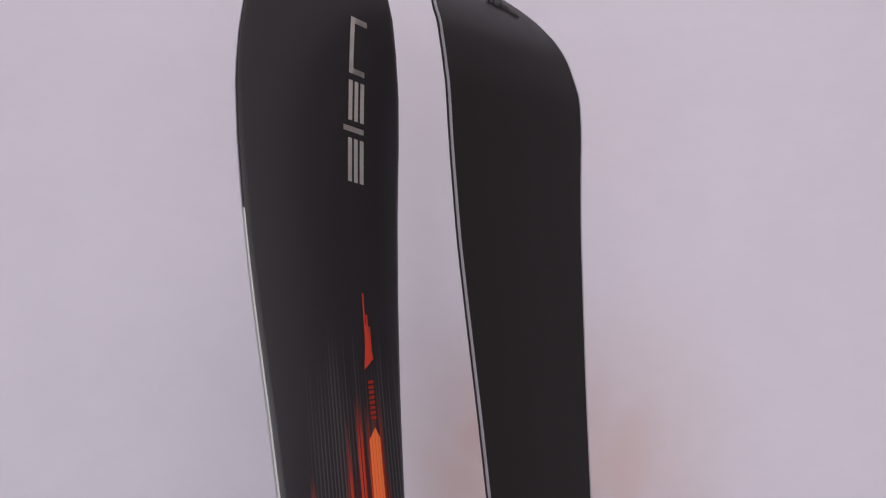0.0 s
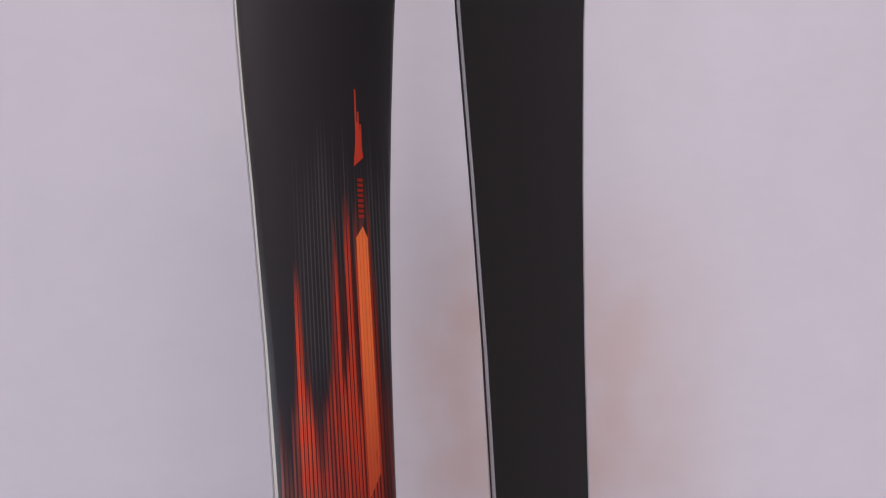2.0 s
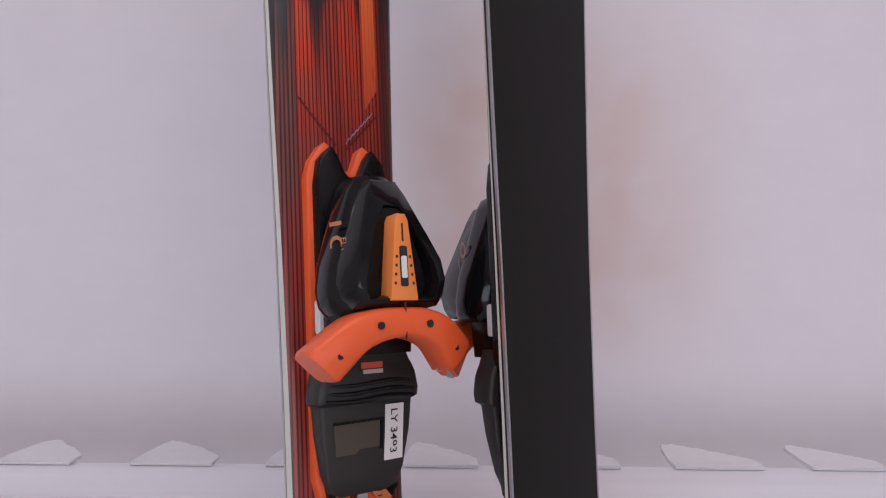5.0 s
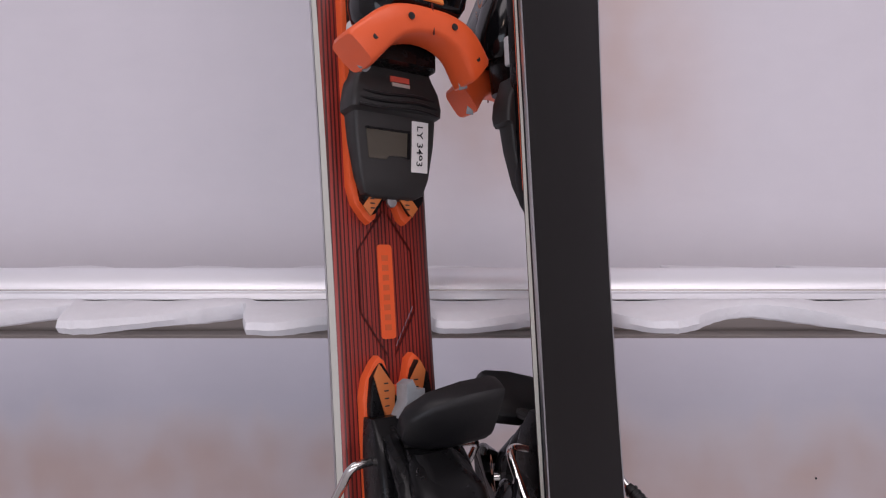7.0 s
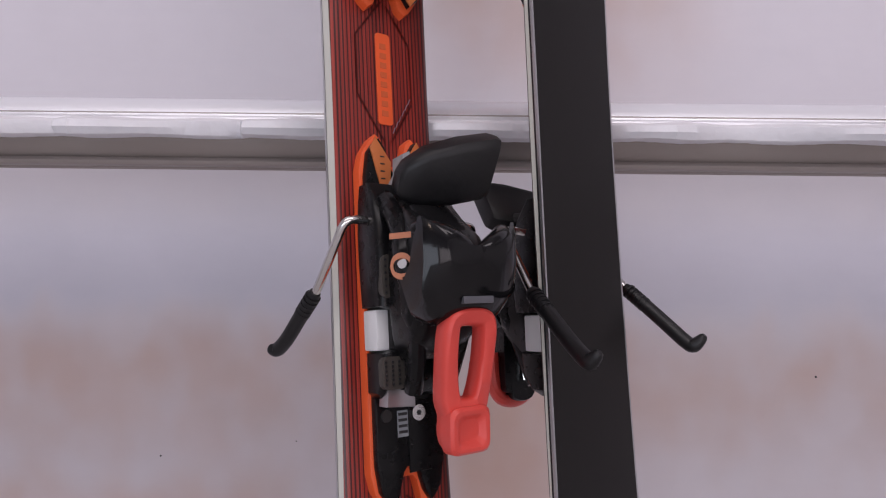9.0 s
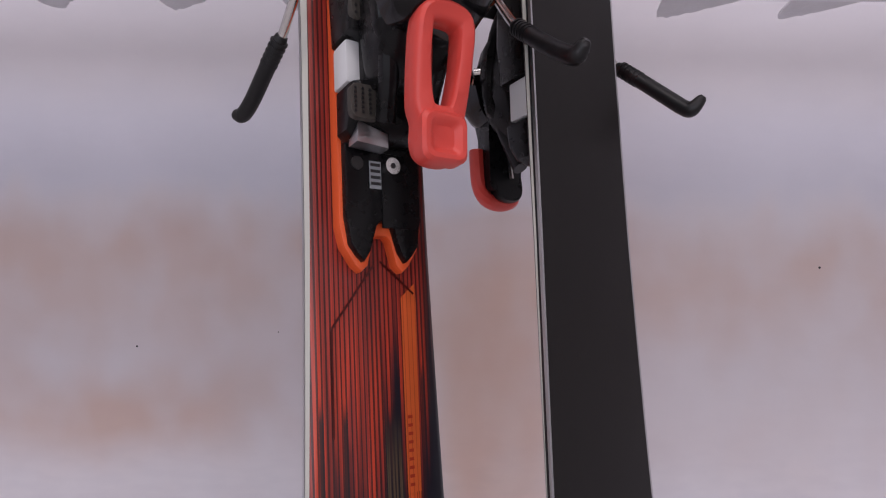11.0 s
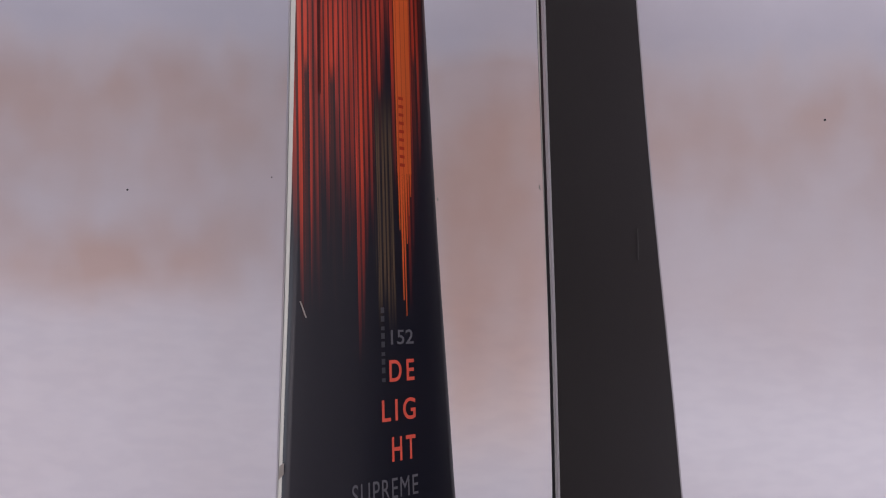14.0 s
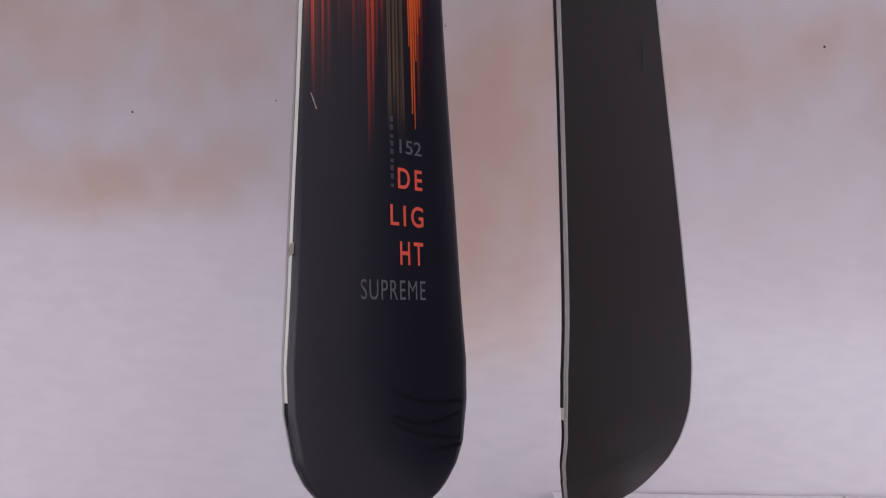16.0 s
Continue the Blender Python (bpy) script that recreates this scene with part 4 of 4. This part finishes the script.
    def lie(bm):
        """Lays a thin plate on the sloping face."""
        for v in bm.verts:
            v.co.y += slope(v.co.z)
        return bm
    A("smoked_window", lie(slab([(-0.0205, 0.7290), (-0.0080, 0.7290), (-0.0055, 0.7315), (0.0075, 0.7315), (0.0075, 0.7465), (-0.0225, 0.7465)], 0.001, -0.0006)), BROWN, "brownish smoked window")
    A("window_frame", lie(join(slab(rect(-0.0230, 0.0095, 0.7466, 0.7478), 0.001, -0.0012), slab(rect(0.0077, 0.0095, 0.7300, 0.7465), 0.001, -0.0012))), BLACK, "raised black edge of the window")
    A("inventory_label", lie(slab(rect(0.0112, 0.0238, 0.7225, 0.7550), 0.001, -0.0005)), PAPER, "white paper inventory label")
    plate = words("lettering", "LY 3493", 0.0148 + xo - shear * 0.026, 0.0195 + xo - shear * 0.026, 0.7265, 0.7520, y0 - 0.0008, INK, toe, -90, weight=0.010)
    for v in plate.data.vertices:
        v.co.y += slope(v.co.z)
    A("slide_screw", disc(-0.0010, -0.0135, 0.7035, 0.0035, 0.0022), STEEL)
    # number mark on the side of the hood
    for sx in (-1, 1):
        flank_text("10", heel_or_toe=toe, centre=(sx * 0.0262 + xo - shear * 0.045, y0 - 0.0440, 0.8500), out=(sx * 0.93, -0.37, 0.06), tall=0.0090, long=0.0185)
        flank_text("ELW", heel_or_toe=toe, centre=(sx * 0.0250 + xo - shear * 0.050, y0 - 0.0505, 0.8440), out=(sx * 0.86, -0.50, 0.06), tall=0.0036, long=0.0105)
    return toe


def build_heel(ski, y0, xo, shear, arms, lever_up=0.0, worn_black=False):
    def lift(bm):
        for v in bm.verts:
            v.co.x += xo + shear * min(0, v.co.y)
            v.co.y += y0
        return bm
    heel = part("heel_binding", lift(slab(fork_plate(0.3810, 0.6075, 0.0258, 0.017, c=0.0010), 0.0, -0.009, 0.0025)), ORANGE, ski, "orange base plate of the heel binding with forked ends")
    A = lambda nm, bm, mat, lab="": part(nm, lift(bm), mat, heel, lab)

    A("track_plate", slab(fork_plate(0.3860, 0.6030, 0.0260, 0.019, 0.0030, c=0.0006), -0.004, -0.0150, 0.0015), BLACK, "black sliding track plate")
    for sx in (-1, 1):
        A("horn_scale", slab([(sx * 0.0045 - 0.0005, 0.588), (sx * 0.0150 - 0.0005, 0.603), (sx * 0.0190 - 0.0005, 0.596), (sx * 0.0125 - 0.0005, 0.572), (sx * 0.0060 - 0.0005, 0.572)], -0.0150, -0.0162, 0.0004), SCALE, "orange scale with small marks")
        for k in range(4):
            A("scale_mark", slab(rect(sx * 0.011 - 0.002, sx * 0.011 + 0.001, 0.577 + 0.0045 * k, 0.5778 + 0.0045 * k), -0.0162, -0.0165), INK)
    A("track_rail", slab(rect(-0.0015, 0.0145, 0.404, 0.445), -0.0150, -0.0163, 0.0006), BLACK)
    A("mounting_screw", join(disc(0.0050, -0.0160, 0.4380, 0.0046, 0.0028, 20)), CHROME, "bright cross-head mounting screw")
    A("screw_recess", disc(0.0050, -0.0188, 0.4380, 0.0016, 0.0004, 6), INK)
    A("mounting_screw", disc(-0.0160, -0.0150, 0.4380, 0.0036, 0.0015, 16), GREYP)
    bar = A("scale_sticker", slab(rect(-0.0085, 0.0000, 0.4250, 0.4400), -0.0150, -0.0158), CLEAR, "small pale scale sticker")
    for k in range(4):
        A("scale_mark", slab(rect(-0.0080, -0.0020, 0.4270 + 0.0034 * k, 0.4286 + 0.0034 * k), -0.0158, -0.0161), INK)
    # carriage
    A("carriage", join(loft([round_ring(0.001, hw * 0.94, 0.010, h, z, 0.35, 4) for z, hw, h in ((0.4480, 0.0240, 0.022), (0.4520, 0.0285, 0.028), (0.4620, 0.0290, 0.036), (0.4740, 0.0290, 0.038), (0.4760, 0.0215, 0.038))]),
                       loft([round_ring(0.001, hw * 0.94, 0.010, h, z, 0.3, 4) for z, hw, h in ((0.474, 0.0215, 0.036), (0.5000, 0.0215, 0.042))]),
                       loft([round_ring(0.001, hw * 0.94, 0.010, h, z, 0.3, 4) for z, hw, h in ((0.4980, 0.0215, 0.040), (0.5000, 0.0310, 0.040), (0.5250, 0.0322, 0.042), (0.5450, 0.0322, 0.040), (0.5600, 0.0310, 0.034), (0.5720, 0.0290, 0.024))])), BLACK, "black heel carriage")
    for sx in (-1, 1):
        A("slider", box(sx * 0.0235 + 0.001 - 0.0045, sx * 0.0235 + 0.001 + 0.0045, -0.030, -0.012, 0.4755, 0.4985, 0.0015), WHITE, "white slider block in the carriage")
        A("side_arm", (tube(smooth_path([(sx * 0.0185, -0.032, 0.560), (sx * 0.0200, -0.052, 0.540), (sx * 0.0195, -0.062, 0.510), (sx * 0.0140, -0.054, 0.478), (sx * 0.0110, -0.042, 0.4530)]), [0.006] * 8 + [0.008] * 8 + [0.0055] * 9, 10)), BLACK)
    for z0, z1, h in ((0.5040, 0.5280, 0.0415), (0.4545, 0.4725, 0.0372)):
        A("grip_pad", slab(rounded(-0.0283, -0.0110, z0, z1, 0.004), -h + 0.004, -h - 0.0008, 0.0008), PAD, "grey-brown dimpled pad")
        for r in range(6):
            for c in range(4):
                A("pad_dimple", disc(-0.0258 + 0.0042 * c, -h - 0.0008, z0 + 0.003 + (z1 - z0 - 0.006) * r / 5, 0.0009, 0.0004, 6), SIDEDARK)
    A("release_clip", slab([(-0.0225, 0.4445), (-0.0035, 0.4430), (-0.0035, 0.4510), (-0.0215, 0.4560)], -0.0200, -0.0310, 0.0015), STEEL, "grey metal release clip")
    # tower, cup and lever
    A("tower", (loft([round_ring(0, hw, 0.030, h, z, 0.55, 6) for z, hw, h in ((0.4700, 0.016, 0.050), (0.4820, 0.0205, 0.066), (0.5000, 0.0235, 0.080), (0.5200, 0.0240, 0.086), (0.5350, 0.0225, 0.078), (0.5480, 0.0190, 0.062), (0.5560, 0.0150, 0.048))])), BLACK, "black heel tower")
    rings = []
    for k in range(25):
        q = -1 + 2 * k / 24
        x = 0.0300 * q
        rim = 0.5250 + 0.0150 * q * q
        f = 1 - 0.30 * abs(q) ** 4
        g = 1 - abs(q) ** 6
        hh = lambda h: 0.070 + (h - 0.070) * f
        rings.append([(x * (0.86 if z_ < 0.5 else 1.0), -hh(h), z_) for h, z_ in ((0.066, 0.488 + 0.010 * (1 - g)), (0.080, 0.4865 + 0.010 * (1 - g)), (0.0905, 0.4910 + 0.008 * (1 - g)), (0.0985, 0.5040), (0.1035, 0.5180), (0.1045, rim - 0.004), (0.1030, rim), (0.0985, rim + 0.0005), (0.0930, rim - 0.005), (0.0820, 0.5180), (0.0740, 0.5130), (0.066, 0.5120))])
    A("heel_cup", loft(rings), GLOSS, "glossy black saddle-shaped heel cup")
    for sx in (-1, 1):
        roll = smooth_path([(sx * 0.0015, -0.0965, 0.5215), (sx * 0.0080, -0.0975, 0.5250), (sx * 0.0170, -0.0950, 0.5300), (sx * 0.0240, -0.0890, 0.5345), (sx * 0.0285, -0.0820, 0.5355)], 4)
        A("cup_roll", tube(roll, [0.0030 + 0.0028 * math.sin(math.pi * min(1, (i + 1) / len(roll))) for i in range(len(roll))], 14), GLOSS, "puffed glossy roll along the cup rim")
    A("cup_hollow", loft([round_ring(0, hw, h0, h, z, 0.9, 6) for z, hw, h0, h in ((0.5120, 0.0220, 0.050, 0.086), (0.5300, 0.0195, 0.050, 0.082), (0.5440, 0.0165, 0.050, 0.068), (0.5540, 0.0130, 0.045, 0.056))]), BLACK)
    A("wordmark_shape", (slab(rect(-0.0095, 0.0095, 0.4975, 0.5010), -0.0900, -0.0972)), PRINT_G)
    for sx in (-1, 1):
        A("pivot_screw", (tube([(sx * 0.0240, -0.0650, 0.5200), (sx * 0.0290, -0.0688, 0.5200)], 0.0028, 14)), CHROME, "bright pivot screw")
    for sx in (-1, 1):
        flank_text("10", heel_or_toe=heel, centre=(sx * 0.0300 + xo - shear * 0.070, y0 - 0.0700, 0.5235), out=(sx * 0.80, -0.60, 0.0), tall=0.012, long=0.024)
        flank_text("ELW", heel_or_toe=heel, centre=(sx * 0.0245 + xo - shear * 0.076, y0 - 0.0755, 0.5120), out=(sx * 0.80, -0.60, 0.0), tall=0.0045, long=0.009)
    # lever: a loop
    outer = [(-0.0165, 0.4860), (-0.0130, 0.4930), (-0.005, 0.4960), (0.005, 0.4960), (0.0130, 0.4930), (0.0165, 0.4860), (0.0165, 0.4700), (0.0150, 0.4500), (0.0125, 0.4420), (0.0130, 0.4340), (0.0110, 0.4270), (0.0050, 0.4235), (-0.0050, 0.4235), (-0.0110, 0.4270), (-0.0130, 0.4340), (-0.0125, 0.4420), (-0.0150, 0.4500), (-0.0165, 0.4700)]
    inner = [(-0.0072, 0.4840), (-0.0060, 0.4862), (-0.003, 0.4868), (0.003, 0.4868), (0.0060, 0.4862), (0.0072, 0.4840), (0.0072, 0.4700), (0.0058, 0.4580), (0.0046, 0.4530), (0.0040, 0.4515), (0.0030, 0.4510), (0.0015, 0.4508), (-0.0015, 0.4508), (-0.0030, 0.4510), (-0.0040, 0.4515), (-0.0046, 0.4530), (-0.0058, 0.4580), (-0.0072, 0.4700)]
    def fuller(pts):
        q = smooth_path([(x, 0, z) for x, z in pts[-2:] + pts + pts[:2]], 3)
        return [(p.x, p.z) for p in q[6:6 + 3 * len(pts)]]
    outer, inner = fuller(outer), fuller(inner)
    hgt = lambda z: interp(z, [0.4235, 0.45, 0.4960], [0.080, 0.082, 0.094])
    bm = bmesh.new()
    rings = []
    for off, grow in ((-0.013, 0.0008), (-0.011, 0.0), (-0.0040, 0.0), (-0.0020, 0.0004), (-0.0006, 0.0012), (0.0, 0.0024)):
        rings.append([[bm.verts.new((x * (1 - grow / 0.016), -(hgt(z) + off), lever_up + 0.46 + (z - 0.46) * (1 - grow / 0.036))) for x, z in outer],
                      [bm.verts.new((x * (1 + grow / 0.008), -(hgt(z) + off), lever_up + 0.468 + (z - 0.468) * (1 + grow / 0.018))) for x, z in inner]])
    n = len(outer)
    for a, b in zip(rings, rings[1:]):
        for q in (0, 1):
            for i in range(n):
                j = (i + 1) % n
                bm.faces.new((a[q][i], a[q][j], b[q][j], b[q][i]))
    for r in (rings[0], rings[-1]):
        for i in range(n):
            j = (i + 1) % n
            bm.faces.new((r[0][i], r[0][j], r[1][j], r[1][i]))
    A("heel_lever", (bm), BLACK if worn_black else RED, "black heel release lever with a red rim" if worn_black else "red looped heel release lever")
    if worn_black:
        rim = smooth_path([(-0.0115, -0.0775, lever_up + 0.4480), (-0.0110, -0.0765, lever_up + 0.4340), (-0.0080, -0.0770, lever_up + 0.4265), (0.003, -0.0780, lever_up + 0.4235), (0.0150, -0.0790, lever_up + 0.4265), (0.0200, -0.0800, lever_up + 0.4360), (0.0205, -0.0810, lever_up + 0.4580)], 4)
        A("lever_rim", tube(rim, 0.0056, 10), RED, "rounded red rim of the lever")
        A("lever_core", slab(rounded(-0.0090, 0.0180, lever_up + 0.4300, lever_up + 0.4880, 0.004), -0.0680, -0.0830, 0.002), BLACK)
        for q in (-0.006, 0.002):
            A("lever_mark", slab(rect(q, q + 0.0045, lever_up + 0.4400, lever_up + 0.4435), -0.0690, -0.0860), PRINT_L)
    bm = bmesh.new()
    rows_ = []
    for x0, x1, z0, z1, h in ((-0.0128, 0.0128, 0.4230, 0.4470, 0.0740), (-0.0128, 0.0128, 0.4232, 0.4465, 0.0825), (-0.0114, 0.0114, 0.4246, 0.4448, 0.0843), (-0.0090, 0.0090, 0.4264, 0.4430, 0.0843), (-0.0080, 0.0080, 0.4274, 0.4420, 0.0834), (-0.0060, 0.0060, 0.4296, 0.4402, 0.0813)):
        rows_.append([bm.verts.new((x, -h - 0.08 * (z - 0.435), lever_up + z)) for x, z in rounded(x0, x1, z0, z1, 0.0048 if x0 < -0.0095 else 0.003)])
    for r0, r1 in zip(rows_, rows_[1:]):
        for i in range(len(r0)):
            j = (i + 1) % len(r0)
            bm.faces.new((r0[i], r0[j], r1[j], r1[i]))
    bm.faces.new(rows_[-1])
    A("lever_thumb_rest", bm, BLACK if worn_black else RED, "thumb rest with a shallow hollow")
    A("spring_pin", (tube([(0.0, -0.066, 0.452), (0.001, -0.070, 0.484)], 0.0024, 8)), CHROME)
    # brake pedal and silver plate
    A("pedal_plate", slab([(-0.0100, 0.5710), (-0.0045, 0.5800), (-0.0040, 0.5900), (0.0010, 0.5925), (0.0040, 0.5865), (0.0095, 0.5865), (0.0085, 0.5780), (0.0130, 0.5700), (0.0040, 0.5610), (0.0000, 0.5560), (-0.0045, 0.5660)], -0.0160, -0.0300, 0.0012), CLEAR, "grey star-shaped plate under the brake pedal")
    rings = []
    for t, hw, th in ((0.0, 0.006, 0.0045), (0.05, 0.0105, 0.0062), (0.25, 0.0165, 0.0078), (0.6, 0.0190, 0.0084), (0.92, 0.0185, 0.0082), (0.985, 0.0172, 0.0072), (1.0, 0.0150, 0.0050)):
        x = -0.018 + 0.050 * t
        c = Vector((x + 0.0, -(0.046 + 0.026 * t), 0.5690 + 0.0075 * t))
        along = Vector((0, -0.55, 0.835))
        thick = Vector((0, -0.835, -0.55))
        ring = []
        for k in range(16):
            a = 2 * math.pi * k / 16
            ca, sa = math.cos(a), math.sin(a)
            ring.append(c + along * (hw * math.copysign(abs(ca) ** 0.42, ca)) + thick * (th * math.copysign(abs(sa) ** 0.36, sa)))
        rings.append(ring)
    A("brake_pedal", loft(rings), RUBBER, "thick black brake pedal")
    A("brake_linkage", join(box(-0.014, 0.012, -0.042, -0.018, 0.543, 0.560, 0.003), tube([(-0.014, -0.040, 0.562), (0.012, -0.050, 0.566)], 0.003, 8), tube([(0.010, -0.020, 0.560), (0.016, -0.058, 0.566)], 0.004, 8)), GREYP)
    # brake arms reach past the base; each is given from its root to the hooked tip
    A = lambda nm, bm, mat, lab="": part(nm, bm, mat, heel, lab)
    for wire, grip in arms:
        A("brake_arm", tube(smooth_path(wire, 5), 0.0026, 10), CHROME, "bent bright steel brake wire")
        g = smooth_path(grip, 5)
        A("brake_grip", tube(g, [0.0034, 0.0039, 0.0042] + [0.0046] * (len(g) - 8) + [0.0043, 0.0038, 0.0033, 0.0027, 0.0016], 12), RUBBER, "black ribbed brake grip")
        p0, p1 = Vector(grip[0]), Vector(grip[1])
        d = (p1 - p0).normalized()
        for k in range(5):
            c = p0 + d * (0.004 + 0.0034 * k)
            A("grip_rib", tube([c - d * 0.0008, c + d * 0.0008], 0.0050, 12), RUBBER)
    return heel


def frame_of(o, U, N, W):
    return Matrix(((U[0], N[0], W[0], o[0]), (U[1], N[1], W[1], o[1]), (U[2], N[2], W[2], o[2]), (0, 0, 0, 1)))


left_shape = Shape([(0.0, -0.002), (0.05, 0.0), (0.2, 0.0), (0.95, 0.0), (1.10, -0.002), (1.169, -0.004), (1.23, -0.0065), (1.30, -0.0125), (1.39, -0.0265), (1.447, -0.0395), (1.49, -0.051)], False)
right_shape = Shape([(0.006, -0.024), (0.018, -0.016), (0.03, -0.009), (0.053, -0.002), (0.10, 0.0), (0.30, -0.0069), (0.48, -0.0106), (0.675, -0.012), (0.87, -0.0096), (1.05, -0.0050), (1.25, 0.0015), (1.30, 0.005), (1.355, 0.0095), (1.38, 0.0065), (1.40, 0.001), (1.425, -0.013), (1.452, -0.033)],
                    True, 0.010, 1.452, 0.007, 1.25, 1.46)
LEFT = frame_of((0.0075, -0.0708, 0.0), (0.8018, 0.5974, -0.0165), (-0.5942, 0.7939, -0.1288), (-0.0638, 0.1131, 0.9915))
RIGHT = frame_of((0.1204, -0.0816, 0.0), (0.7573, 0.6525, -0.0253), (-0.6517, 0.7528, -0.0929), (-0.0416, 0.0869, 0.9954)) @ Matrix.Rotation(math.pi, 4, "Z")
ski_a = build_ski(left_shape, LEFT, "black and red alpine ski standing with its printed topsheet outward")
ARMS_A = [([(sx * 0.026, -0.024, 0.5485), (sx * 0.0380, -0.0268, 0.5492), (sx * 0.0452, -0.0254, 0.5470), (sx * 0.0470, -0.0170, 0.5370), (sx * 0.0476, 0.0060, 0.5140), (sx * 0.0482, 0.0130, 0.5080)],
           [(sx * 0.0478, 0.0092, 0.5113), (sx * 0.0500, 0.0240, 0.4990), (sx * 0.0520, 0.0400, 0.4860), (sx * 0.0535, 0.0490, 0.4800), (sx * 0.0552, 0.0530, 0.4785), (sx * 0.0590, 0.0555, 0.4800)]) for sx in (-1, 1)]
ARMS_B = [([(0.0150, -0.0450, 0.5500), (0.0232, -0.0500, 0.5516), (0.0290, -0.0470, 0.5480), (0.0330, -0.0370, 0.5340), (0.0387, -0.0202, 0.5124), (0.0405, -0.0150, 0.5085)],
           [(0.0387, -0.0202, 0.5124), (0.0440, -0.0040, 0.4995), (0.0505, 0.0150, 0.4850), (0.0545, 0.0265, 0.4775), (0.0553, 0.0310, 0.4762), (0.0562, 0.0372, 0.4806)]),
          ([(-0.0380, -0.0500, 0.5510), (-0.0520, -0.0490, 0.5500), (-0.0570, -0.0440, 0.5420), (-0.0580, -0.0360, 0.5280), (-0.0596, -0.0248, 0.5146), (-0.0600, -0.0200, 0.5110)],
           [(-0.0596, -0.0248, 0.5146), (-0.0608, -0.0110, 0.5025), (-0.0622, 0.0050, 0.4880), (-0.0631, 0.0150, 0.4790), (-0.0637, 0.0200, 0.4768), (-0.0654, 0.0268, 0.4829)])]
build_toe(ski_a, left_shape.top(0.80), 0.0, 0.02)
build_heel(ski_a, left_shape.top(0.50), 0.0, 0.12, ARMS_A)
ski_b = build_ski(right_shape, RIGHT, "alpine ski standing with its black running base outward")
for z0, z1, rise in ((0.700, 0.910, 0.0105), (0.392, 0.600, 0.0080)):
    zm = (z0 + z1) / 2
    low = max(right_shape.top(z0), right_shape.top(z1), right_shape.top(zm))
    part("riser_plate", box(-0.030, 0.018, right_shape.top(zm) - rise, low, z0, z1, 0.002), BLACK, ski_b, "black riser plate under a binding")
build_toe(ski_b, right_shape.top(0.80) - 0.0105, -0.008, 0.17)
build_heel(ski_b, right_shape.top(0.50) - 0.0080, -0.016, 0.24, ARMS_B, 0.014, True)
